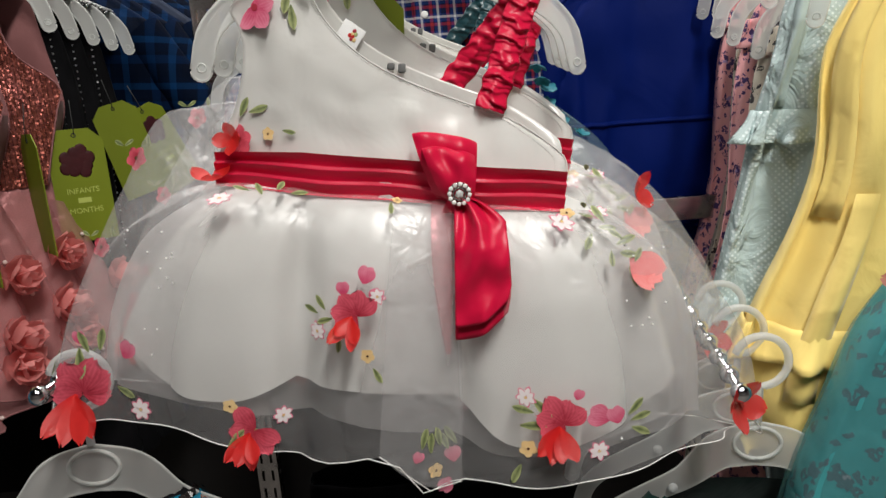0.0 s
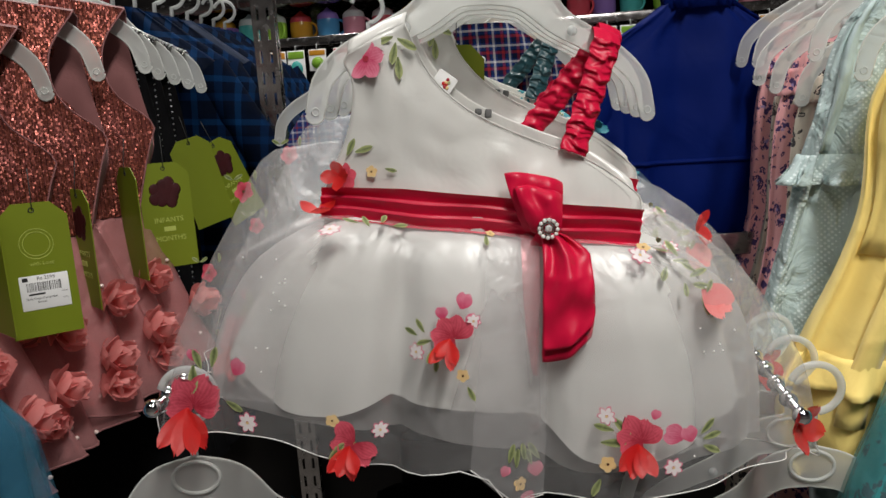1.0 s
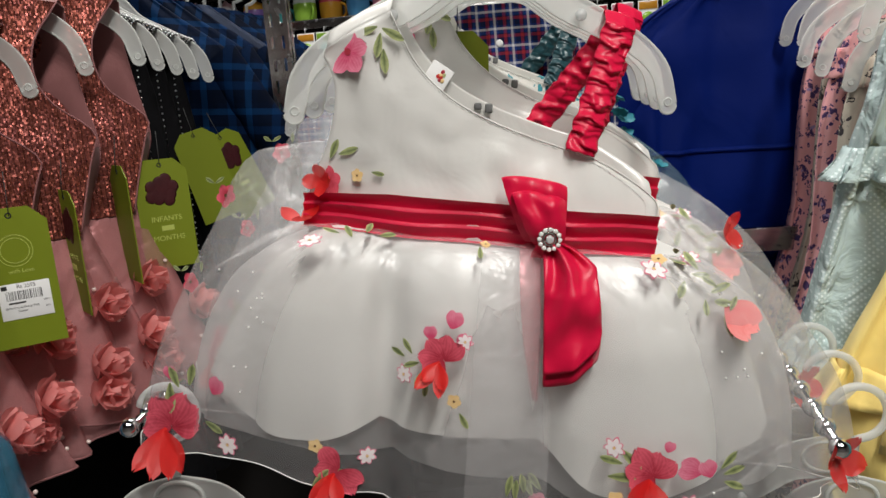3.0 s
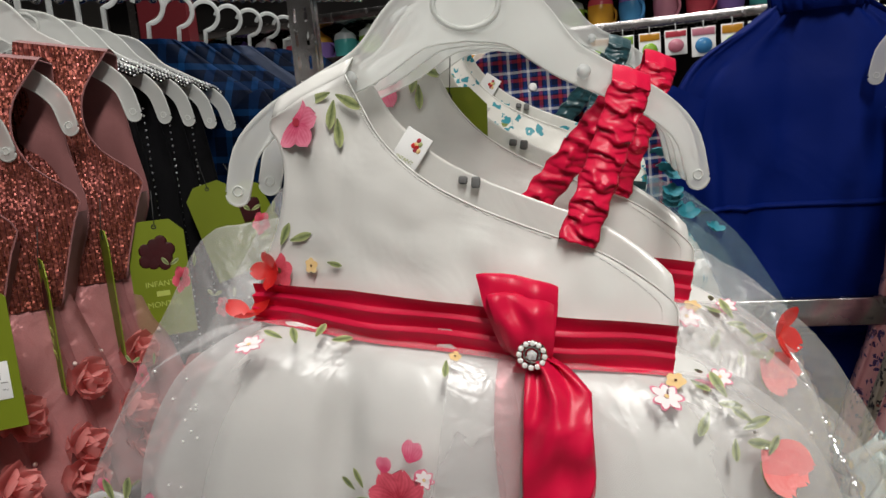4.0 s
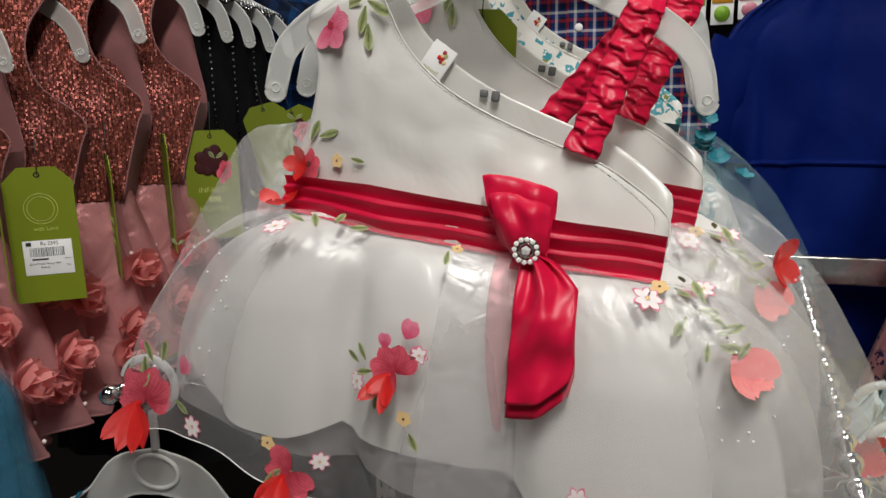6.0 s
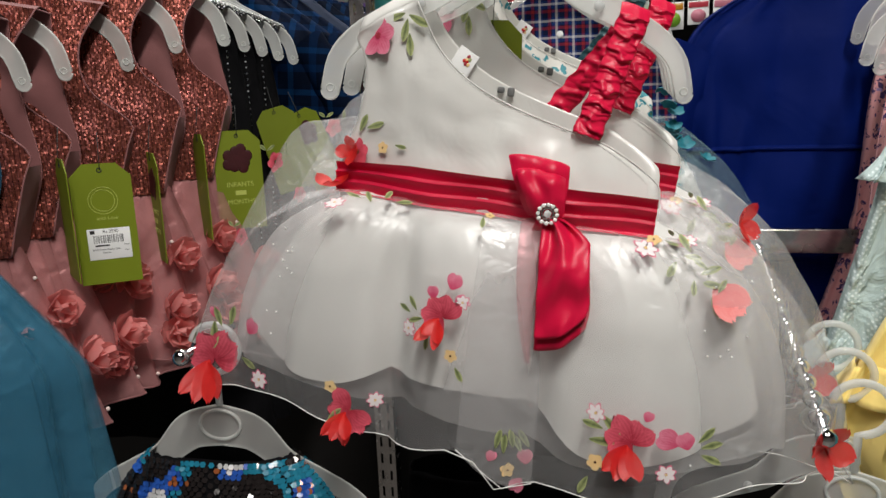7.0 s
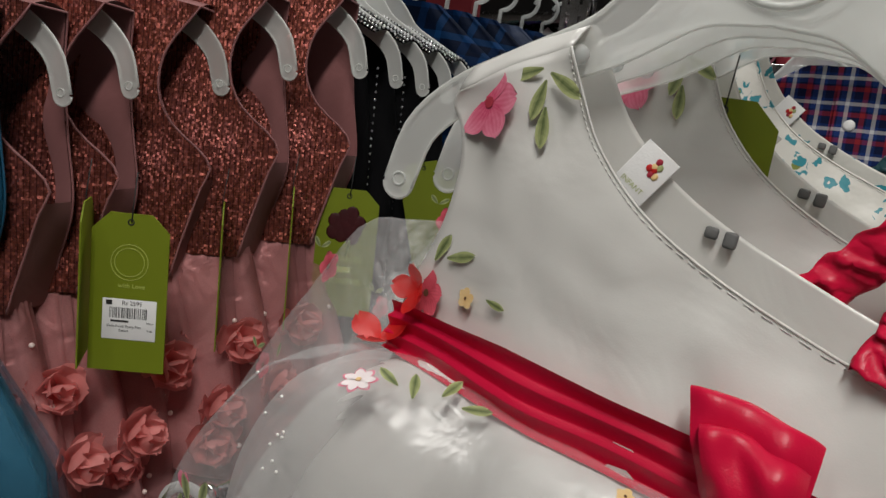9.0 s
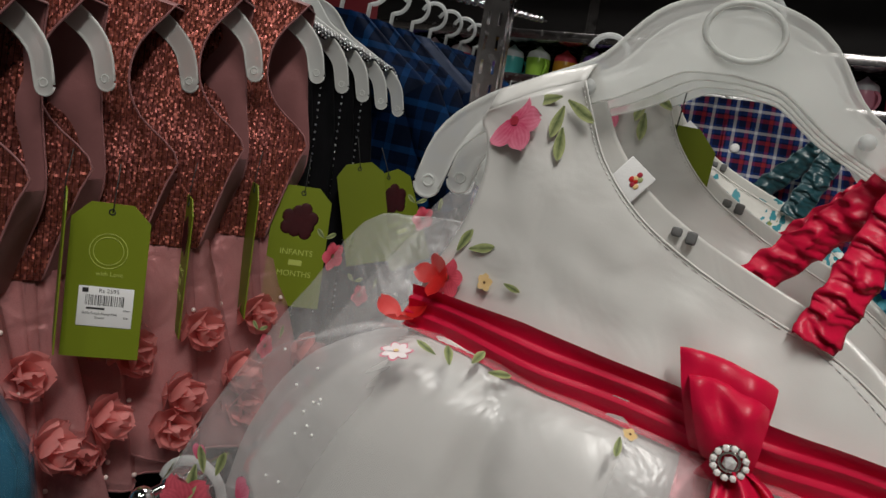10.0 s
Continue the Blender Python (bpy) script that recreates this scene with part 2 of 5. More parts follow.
M_SATIN = thin(cloth("white_satin", (0.86, 0.855, 0.83), (0.80, 0.795, 0.77), 0.30, 0.0, 14, 1300, 0.10, 0.42, 0.8, 20), 0.28)
M_LINING = thin(cloth("white_lining", (0.86, 0.855, 0.83), (0.80, 0.795, 0.77), 0.36, 0.0, 12, 1300, 0.10, 0.42, 0.7, 13), 0.2)
M_RED = cloth("red_satin", (0.62, 0.007, 0.05), (0.54, 0.005, 0.04), 0.36, 0.0, 20, 1300, 0.2, 0.10, 0.28, 40)
M_TEAL_SATIN = cloth("teal_satin", (0.004, 0.055, 0.07), (0.003, 0.04, 0.052), 0.34, 0.25, 20, 1300, 0.12, 0.3, 0.6, 45)
M_ORGANZA = sheer("white_organza", (0.92, 0.90, 0.93), 0.20, 0.26)
M_PINK_FOLD = sheer("pink_tinted_organza", (0.82, 0.36, 0.40), 0.34, 0.2)
M_NET = sheer("white_net", (0.84, 0.82, 0.82), 0.34, 0.06)
M_TULLE_PINK = sheer("pink_tulle", (0.76, 0.36, 0.36), 0.42, 0.14)
M_TULLE_CYAN = sheer("cyan_tulle", (0.10, 0.34, 0.50), 0.22, 0.06, 800.0)
M_PALE_TEAL = sheer("pale_teal_organza", (0.40, 0.60, 0.63), 0.13, 0.10)
M_TEAL_PETAL = cloth("teal_chiffon", (0.02, 0.22, 0.28), (0.015, 0.15, 0.20), 0.5, 0.1, 60)
M_TEAL_ORG = sheer("teal_organza", (0.16, 0.42, 0.44), 0.36, 0.2)
M_THREAD = cloth("white_thread", (0.8, 0.8, 0.78), (0.68, 0.68, 0.66), 0.6, 0.1, 60, 2000, 0.2)
M_HANGER = plastic("frosted_plastic", (0.78, 0.79, 0.77), 0.38, 0.36)
M_HANGER_RIM = plastic("frosted_plastic_rim", (0.86, 0.87, 0.85), 0.3, 0.3)
M_HOOK = plastic("clear_hook_plastic", (0.82, 0.84, 0.84), 0.35, 0.15)
M_FLOWER = petal_print("red_pink_print", (0.68, 0.09, 0.14), (0.34, 0.008, 0.03))
M_PINKISH = petal_print("pink_print", (0.74, 0.22, 0.32), (0.55, 0.04, 0.12))
M_PALE_PETAL = petal_print("faded_coral_print", (0.74, 0.24, 0.23), (0.70, 0.12, 0.12), 0.1)
M_SCARLET = chiffon("scarlet_chiffon", (0.82, 0.035, 0.025), (0.62, 0.015, 0.02))
M_CORAL = chiffon("coral_chiffon", (0.86, 0.38, 0.36), (0.76, 0.25, 0.24))
M_LEAF = petal_print("leaf_print", (0.42, 0.46, 0.20), (0.07, 0.10, 0.025), 0.1, 0.85)
M_BLOSSOM = cloth("white_blossom_print", (0.82, 0.78, 0.78), (0.80, 0.70, 0.72), 0.6, 0.1, 200)
M_YOLK = cloth("amber_print", (0.80, 0.62, 0.36), (0.72, 0.46, 0.16), 0.6, 0.1, 200)
M_BROWN = cloth("brown_print", (0.12, 0.05, 0.02), (0.08, 0.03, 0.01), 0.6, 0.1, 200)
M_CORD = cloth("grey_cord", (0.10, 0.10, 0.10), (0.16, 0.16, 0.16), 0.7, 0.0, 80)
M_STEEL = metal("brushed_steel", (0.52, 0.50, 0.50), 0.22)
M_CHROME = metal("chrome", (0.86, 0.86, 0.88), 0.05)
M_SILVER = metal("silver_setting", (0.8, 0.78, 0.75), 0.15)
M_GLASS, _nt, _p, _o = nodes_of("cut_crystal")
_p.inputs["Transmission Weight"].default_value, _p.inputs["Roughness"].default_value, _p.inputs["IOR"].default_value = 0.35, 0.06, 1.8
M_STONE = plastic("milky_stone", (0.86, 0.85, 0.83), 0, 0.12)
M_PEARL = plastic("pearl", (0.82, 0.66, 0.62), 0, 0.2)
M_SEQ_PINK = sequins("rose_sequins", ((0.42, 0.11, 0.062), (0.11, 0.02, 0.014), (0.28, 0.09, 0.09)), 0.0015, 0.0040, 0.75)
M_PINK_LIN = cloth("pink_lining", (0.27, 0.11, 0.11), (0.21, 0.085, 0.085), 0.6, 0.1, 20, 1200, 0.15, 0.2)
M_BLACK = cloth("black_cloth", (0.004, 0.004, 0.005), (0.007, 0.007, 0.008), 0.85, 0.0, 20, 900, 0.2, 0.3, 0.08)
M_DENIM = plaid("blue_plaid_denim", (0.0006, 0.003, 0.011), (0.001, 0.014, 0.055), (0.0006, 0.004, 0.016), (0.003, 0.03, 0.10), 0.060)
M_NAVY = cloth("dark_blue_cotton", (0.004, 0.018, 0.06), (0.003, 0.012, 0.04), 0.7, 0.0, 20, 900, 0.2, 0.4)
M_PLAID = plaid("red_blue_plaid", (0.006, 0.009, 0.035), (0.22, 0.018, 0.025), (0.012, 0.03, 0.13), (0.50, 0.50, 0.52), 0.020)
M_CHECK = plaid("blue_check", (0.015, 0.03, 0.14), (0.40, 0.40, 0.46), (0.02, 0.04, 0.16), (0.20, 0.03, 0.04), 0.015)
M_ROYAL = cloth("royal_blue_cotton", (0.0005, 0.0070, 0.085), (0.0005, 0.0095, 0.115), 0.65, 0.0, 9, 900, 0.2, 0.7, 0.08, 12)
M_PINK_FLORAL = blooms("pink_floral_cotton", (0.86, 0.42, 0.44), (0.06, 0.03, 0.13), (0.35, 0.25, 0.5), 0.024, 0.009)
M_CREAM_FLORAL = blooms("cream_floral_cotton", (0.62, 0.56, 0.46), (0.04, 0.035, 0.04), (0.3, 0.05, 0.05), 0.030, 0.012)
M_TEAL_FLORAL = blooms("white_teal_floral_satin", (0.76, 0.75, 0.70), (0.03, 0.26, 0.32), (0.20, 0.24, 0.05), 0.030, 0.017, 0.45)
M_TEAL_SHEER = blooms("teal_spotted_satin", (0.06, 0.34, 0.36), (0.09, 0.11, 0.14), (0.30, 0.26, 0.30), 0.030, 0.018, 0.35)
M_MINT = dotted("mint_dotted_cotton", (0.50, 0.62, 0.62), (0.68, 0.77, 0.77), 0.0040)
M_MINT_PLAIN = cloth("mint_cotton", (0.46, 0.57, 0.57), (0.40, 0.51, 0.52), 0.8, 0.2, 25, 900, 0.2, 0.6)
M_YELLOW = cloth("yellow_cotton", (0.90, 0.72, 0.25), (0.86, 0.64, 0.18), 0.72, 0.2, 14, 900, 0.2, 0.5, 0.3, 24)
M_LIME = cloth("lime_card", (0.17, 0.215, 0.009), (0.145, 0.18, 0.008), 0.55, 0.0, 12, 600, 0.05)
M_LIME_INK = cloth("olive_ink", (0.44, 0.50, 0.12), (0.40, 0.46, 0.10), 0.5, 0.0, 40)
M_CARD = cloth("white_sticker", (0.80, 0.80, 0.80), (0.75, 0.75, 0.75), 0.5, 0.0, 40)
M_INK = cloth("black_ink", (0.02, 0.02, 0.02), (0.03, 0.03, 0.03), 0.6, 0.0, 80)
M_BERRY = cloth("dark_berry_ink", (0.06, 0.005, 0.008), (0.02, 0.004, 0.005), 0.5, 0.0, 80)
M_WALL = cloth("painted_wall", (0.30, 0.28, 0.27), (0.25, 0.24, 0.23), 0.85, 0, 2.0, 120, 0.2)
M_CEIL = cloth("ceiling_paint", (0.10, 0.10, 0.10), (0.08, 0.08, 0.08), 0.9, 0, 2.0, 120, 0.2)
M_FLOOR = cloth("floor_tile", (0.22, 0.20, 0.18), (0.17, 0.16, 0.15), 0.35, 0, 3.0, 200, 0.1)
M_MAROON = cloth("maroon_panel", (0.13, 0.015, 0.02), (0.10, 0.012, 0.016), 0.4, 0, 8.0, 200, 0.1)
M_DARK = cloth("dark_backing", (0.018, 0.016, 0.016), (0.012, 0.011, 0.011), 0.7, 0, 8.0, 200, 0.1)


# ---- building helpers ----
def link_mesh(name, bm, material, smooth=True):
    me = bpy.data.meshes.new(name)
    bm.normal_update()
    bm.to_mesh(me)
    bm.free()
    for m in material if isinstance(material, (list, tuple)) else (material,):
        me.materials.append(m)
    me.shade_smooth() if smooth else me.shade_flat()
    return me


def part(name, bm, material, parent, label="", smooth=True, thick=0.0, offset=0.0):
    """One mesh object under a thing or a part."""
    ob = new(name, link_mesh(name, bm, material, smooth))
    ob.parent = parent
    if label:
        ob["label"] = label
    if thick:
        s = ob.modifiers.new("thickness", "SOLIDIFY")
        s.thickness, s.offset = thick, offset
    return ob


def thing(name, m, label, category, group=""):
    ob = new(name)
    ob.empty_display_size = 0.05
    ob.matrix_world = m
    return tagged(ob, label, category, group)


def structure(name, bm, material, label, category):
    ob = new(name, link_mesh(name, bm, material, False))
    return tagged(ob, label, category, kind="structure")


def box(bm, x0, x1, y0, y1, z0, z1, slot=0):
    v = [bm.verts.new((x, y, z)) for z in (z0, z1) for x, y in ((x0, y0), (x1, y0), (x1, y1), (x0, y1))]
    for q in ((3, 2, 1, 0), (4, 5, 6, 7), (0, 1, 5, 4), (1, 2, 6, 5), (2, 3, 7, 6), (3, 0, 4, 7)):
        bm.faces.new([v[i] for i in q]).material_index = slot


def soft_box(bm, x0, x1, y0, y1, z0, z1, r):
    t = bmesh.new()
    box(t, x0, x1, y0, y1, z0, z1)
    bmesh.ops.bevel(t, geom=t.edges[:], offset=r, segments=2, profile=0.5, affect="EDGES")
    join(bm, t)


def join(bm, other, m=None):
    me = bpy.data.meshes.new("scrap")
    if m:
        other.transform(m)
    other.to_mesh(me)
    other.free()
    bm.from_mesh(me)
    bpy.data.meshes.remove(me)


def grid(fn, nu, nv, wrap=False, bm=None, slot=0):
    """A sheet of faces over fn(u, v), with u and v from 0 to 1."""
    bm = bm or bmesh.new()
    cols = nu if wrap else nu + 1
    rows = [[bm.verts.new(fn(i / nu, j / nv)) for i in range(cols)] for j in range(nv + 1)]
    for j in range(nv):
        for i in range(nu):
            k = (i + 1) % cols
            bm.faces.new((rows[j][i], rows[j][k], rows[j + 1][k], rows[j + 1][i])).material_index = slot
    return bm


def tube(pts, r, n=6, bm=None, closed=False):
    """A round bar along a line of points; r is a number or a function of 0 to 1."""
    bm = bm or bmesh.new()
    pts = [Vector(p) for p in pts]
    rings, last = [], None
    for i, p in enumerate(pts):
        a = pts[(i - 1) % len(pts)] if closed or i else p
        b = pts[(i + 1) % len(pts)] if closed or i < len(pts) - 1 else p
        d = (b - a).normalized()
        side = last - d * last.dot(d) if last else d.orthogonal()
        side.normalize()
        last = side
        up = d.cross(side)
        rad = r(i / max(1, len(pts) - 1)) if callable(r) else r
        rings.append([bm.verts.new(p + (side * math.cos(6.2832 * k / n) + up * math.sin(6.2832 * k / n)) * rad) for k in range(n)])
    for i in range(len(rings) if closed else len(rings) - 1):
        one, two = rings[i], rings[(i + 1) % len(rings)]
        for k in range(n):
            bm.faces.new((one[k], one[(k + 1) % n], two[(k + 1) % n], two[k]))
    if not closed:
        bm.faces.new(rings[0][::-1])
        bm.faces.new(rings[-1])
    return bm


def ball(bm, p, r, seg=10, squash=(1, 1, 1)):
    t = bmesh.new()
    bmesh.ops.create_uvsphere(t, u_segments=seg, v_segments=max(4, seg * 2 // 3), radius=r)
    join(bm, t, Matrix.Translation(p) @ Matrix.Diagonal((*squash, 1)))


def curve(keys, at):
    """A smooth value through (place, value...) keys."""
    if at <= keys[0][0]:
        return keys[0][1:]
    for i in range(len(keys) - 1):
        a, b = keys[i], keys[i + 1]
        if at <= b[0]:
            s = (at - a[0]) / (b[0] - a[0])
            p, n = keys[max(0, i - 1)], keys[min(len(keys) - 1, i + 2)]
            out = []
            for k in range(1, len(a)):
                ma = (b[k] - p[k]) / (b[0] - p[0]) if b[0] > p[0] else 0
                mb = (n[k] - a[k]) / (n[0] - a[0]) if n[0] > a[0] else 0
                h = b[0] - a[0]
                out.append((2 * s**3 - 3 * s**2 + 1) * a[k] + (s**3 - 2 * s**2 + s) * h * ma + (3 * s**2 - 2 * s**3) * b[k] + (s**3 - s**2) * h * mb)
            return out
    return keys[-1][1:]


def rumple(x, y, z, scale, amount):
    return noise.noise((x * scale, y * scale, z * scale)) * amount


def words(text, size, m, material, parent, name="lettering"):
    """Raised lettering as a mesh, under a thing."""
    cu = bpy.data.curves.new("type", "FONT")
    cu.body, cu.size, cu.align_x, cu.align_y, cu.extrude = text, size, "CENTER", "CENTER", 0.00008
    tmp = bpy.data.objects.new("type", cu)
    me = bpy.data.meshes.new_from_object(tmp)
    bpy.data.objects.remove(tmp)
    bpy.data.curves.remove(cu)
    me.transform(m)
    me.materials.clear()
    me.materials.append(material)
    ob = new(name, me)
    ob.parent = parent
    return ob


# ---- shop shell ----
def slab(name, x0, x1, y0, y1, z0, z1, material, label, category):
    bm = bmesh.new()
    box(bm, x0, x1, y0, y1, z0, z1)
    return structure(name, bm, material, label, category)


slab("floor", -4, 4, -3.5, 5, -0.1, 0, M_FLOOR, "polished grey tiled shop floor", "floor")
slab("ceiling", -4, 4, -3.5, 5, 3.0, 3.1, M_CEIL, "dark painted shop ceiling", "ceiling")
slab("wall_north", -4, 4, 5, 5.15, 0, 3.0, M_WALL, "grey painted shop wall", "wall")
slab("wall_south", -4, 4, -3.65, -3.5, 0, 3.0, M_WALL, "grey painted shop wall", "wall")
slab("wall_west", -4.15, -4, -3.5, 5, 0, 3.0, M_WALL, "grey painted shop wall", "wall")
slab("wall_east", 4, 4.15, -3.5, 5, 0, 3.0, M_WALL, "grey painted shop wall", "wall")

M_GLOW, _nt, _p, _o = nodes_of("lamp_diffuser")
_p.inputs["Emission Color"].default_value, _p.inputs["Emission Strength"].default_value = (1, 0.96, 0.9, 1), 3.0
for lx, ly, sx, sy in ((0.50, -0.70, 0.26, 1.2), (-0.50, -0.80, 0.26, 1.2), (-0.3, 1.42, 1.2, 0.26)):
    lamp = thing("ceiling_light", pose(lx, ly, 3.0), "long white tube light fixture on the ceiling", "ceiling light", "ceiling lights")
    bm = bmesh.new()
    soft_box(bm, -sx / 2, sx / 2, -sy / 2, sy / 2, -0.06, 0, 0.01)
    part("housing", bm, M_STEEL, lamp)
    bm = bmesh.new()
    soft_box(bm, -sx / 2 + 0.02, sx / 2 - 0.02, -sy / 2 + 0.02, sy / 2 - 0.02, -0.075, -0.062, 0.004)
    part("diffuser", bm, M_GLOW, lamp, "glowing white diffuser")


# ---- rack steelwork ----
def slotted_upright(x, y):
    post = thing("slotted_upright", pose(x, y, 0), "slotted steel rack upright standing on the floor", "rack post", "rack uprights")
    bm = bmesh.new()
    w, d, z, step = 0.032, 0.024, 0.0, 0.03
    for a, b in ((-w / 2, -0.0095), (-0.0055, 0.0055), (0.0095, w / 2)):
        box(bm, a, b, 0, 0.0025, 0, 2.1)
    while z < 2.08:
        for a in (-0.0095, 0.0055):
            box(bm, a, a + 0.004, 0.0002, 0.0023, z, z + 0.013)
            box(bm, -w / 2 - 0.0004, -w / 2 + 0.0021, 0.0095, 0.0125, z, z + 0.013)
            box(bm, w / 2 - 0.0021, w / 2 + 0.0004, 0.0095, 0.0125, z, z + 0.013)
        z += step
    for s in (-1, 1):
        for a, b in ((0.0025, 0.0095), (0.0125, d)):
            x0, x1 = sorted((s * w / 2, s * (w / 2 - 0.0025)))
            box(bm, x0, x1, a, b, 0, 2.1)
    part("channel", bm, M_STEEL, post, smooth=False)
    bm = bmesh.new()
    box(bm, -0.02, 0.02, -0.15, 0.17, 0, 0.03)
    part("foot", bm, M_STEEL, post, smooth=False)


slotted_upright(-0.322, 1.02)
slotted_upright(0.68, 1.02)


def cross_rail(z, y, name, label):
    rail = thing(name, pose(0.18, y, z), label, "rail", "rack rails")
    bm = bmesh.new()
    soft_box(bm, -0.515, 0.515, -0.006, 0.006, -0.015, 0.015, 0.002)
    part("bar", bm, M_STEEL, rail)
    for s in (-1, 1):
        bm = bmesh.new()
        soft_box(bm, s * 0.502 - 0.008, s * 0.502 + 0.008, 0.002, 0.112, -0.02, 0.02, 0.002)
        part("bracket", bm, M_STEEL, rail)


cross_rail(1.138, 0.905, "cross_rail", "dull steel cross rail of the clothes rack")
cross_rail(1.70, 0.905, "cross_rail", "dull steel upper cross rail of the clothes rack")


def waterfall_arm(low, high, balls, label):
    """A sloping arm with chrome balls between which hooks sit."""
    a, b = Vector(low), Vector(high)
    arm = thing("waterfall_arm", Matrix.Translation(b), label, "display arm", "waterfall arms")
    part("bar", tube([(0, 0, 0), tuple(a - b)], 0.0035, 8), M_CHROME, arm)
    for i in range(balls):
        bm = bmesh.new()
        ball(bm, (a - b) * (1 - i / balls), 0.0074, 14)
        part("ball", bm, M_CHROME, arm)


waterfall_arm((0.197, 0.478, 1.080), (0.213, 0.900, 1.146), 17, "sloping chrome display arm with a row of balls")
waterfall_arm((-0.300, 0.470, 1.118), (-0.285, 0.53, 1.128), 3, "chrome display arm end with balls")
waterfall_arm((-0.02, 0.50, 1.520), (0.04, 0.905, 1.680), 17, "sloping chrome display arm above the white dresses")
waterfall_arm((-0.60, 0.36, 1.475), (-0.50, 1.9, 1.70), 44, "long sloping chrome arm above the pink dresses")
waterfall_arm((0.50, 0.36, 1.42), (0.50, 0.905, 1.69), 20, "sloping chrome arm above the cotton dresses")

# Added black sheet: stands in for the dark space behind and below the hems.
slab("panel_2", -1.6, 1.6, 1.07, 1.09, 0, 1.06, M_DARK, "added black sheet standing in for the dark below the hems", "panel")

# ---- hangers ----
ARM = [(0.0, 0.0, 0.177, 0.0185), (0.22, 0.029, 0.170, 0.016), (0.42, 0.056, 0.147, 0.0105), (0.62, 0.087, 0.131, 0.0085),
       (0.78, 0.112, 0.117, 0.0075), (0.9, 0.128, 0.100, 0.0068), (1.0, 0.1345, 0.076, 0.0064)]


def hanger_meshes():
    """Plate, rims and hook of a child's frosted hanger, shared by all the hangers."""
    def mid(s):
        x, z, w = curve(ARM, abs(s))
        return Vector((math.copysign(x, s) if s else 0, 0, z)), w

    def edge(s, side):
        p, w = mid(s)
        q, r = mid(min(1, s + 0.01)), mid(max(-1, s - 0.01))
        d = (q[0] - r[0]).normalized()
        return p + Vector((-d.z, 0, d.x)) * w * side

    n = 64
    plate = grid(lambda u, v: edge(u * 2 - 1, v * 2 - 1) + Vector((0, -0.0012, 0)), n, 6)
    rims = bmesh.new()
    for side in (-1, 1):
        tube([edge(i / n * 2 - 1, side) for i in range(n + 1)], 0.0010, 6, rims)
    for s in (-1, 1):
        p, w = mid(s)
        d = Vector((-0.05 * s, 0, -1))
        tube([p + Vector((math.cos(a) * w * s, 0, -math.sin(a) * w)) for a in [i * math.pi / 8 for i in range(9)]], 0.0010, 6, rims)
        cap = bmesh.new()
        bmesh.ops.create_circle(cap, cap_ends=True, segments=16, radius=w)
        join(plate, cap, Matrix.Translation(p + Vector((0, -0.0012, 0))) @ pose(0, 0, 0, 90))
    emboss = tube([(0.0185 * math.cos(a), -0.0022, 0.178 + 0.0135 * math.sin(a)) for a in [i * 0.2618 for i in range(24)]], 0.0005, 5, closed=True)
    neck = [(0, 0, 0.196), (0, 0, 0.226)]
    loop = [(0.021 * math.sin(a), 0, 0.247 - 0.021 * math.cos(a)) for a in [i * 0.2 for i in range(1, 23)]]
    hook = tube(neck + loop, 0.0032, 8)
    knobs = bmesh.new()
    ball(knobs, (0, 0, 0), 0.0042, 10, (1, 0.7, 1))
    tip = tube([(0.0028 * math.cos(a), -0.0014, 0.0028 * math.sin(a)) for a in [i * 0.5236 for i in range(12)]], 0.0006, 4, closed=True)
    return [link_mesh(k, b, m) for k, b, m in (("plate", plate, M_HANGER), ("rim", rims, M_HANGER_RIM), ("embossed_ring", emboss, M_HANGER_RIM),
                                             ("hook", hook, M_HOOK), ("knob", knobs, M_HOOK), ("moulded_dot", tip, M_HANGER_RIM))]


HANGER = hanger_meshes()


def hanger(m, label="frosted clear plastic child's clothes hanger", group="clothes hangers"):
    h = thing("clothes_hanger", m, label, "hanger", group)
    for me in HANGER[:4]:
        ob = new(me.name, me)
        ob.parent = h
    for x in (-0.066, 0.066):
        ob = new("knob", HANGER[4])
        ob.parent, ob.location = h, (x, -0.004, 0.139)
    for x in (-0.134, 0.134):
        ob = new("moulded_dot", HANGER[5])
        ob.parent, ob.location = h, (x, 0, 0.078)
    ob = h.children[0].modifiers.new("thickness", "SOLIDIFY")
    ob.thickness = 0.0022
    return h


# ---- white party dress ----
def chest(x, z, back=False):
    """Depth of the bodice at x, z (front negative); the shoulder turns with the hanger."""
    f = max(0.0, 1 - (x / 0.13) ** 2)
    turn = 0.20 * (x + 0.045) * min(1.15, max(0.0, z / 0.12))
    if back:
        return 0.016 + 0.040 * f * max(0.3, 1 - z / 0.2) + turn
    return 0.002 - 0.012 * f * max(0.25, 1 - max(0.0, z) / 0.165) + turn


SIDE = [(-0.03, -0.130), (0.0, -0.132), (0.02, -0.128), (0.05, -0.116), (0.08, -0.111), (0.1, -0.114), (0.115, -0.118), (0.14, -0.115)]
NECK = [(-0.03, 0.112), (0.0, 0.1125), (0.012, 0.1125), (0.02, 0.110), (0.034, 0.090), (0.046, 0.066), (0.055, 0.034), (0.066, 0.0), (0.08, -0.030), (0.1, -0.054), (0.12, -0.067), (0.143, -0.079)]
ORG = [(0, 0.114, 0.012, -0.006), (0.08, 0.146, 0.024, -0.010), (0.16, 0.170, 0.034, -0.024), (0.3, 0.206, 0.041, -0.050), (0.6, 0.246, 0.044, -0.108), (1, 0.266, 0.044, -0.186)]
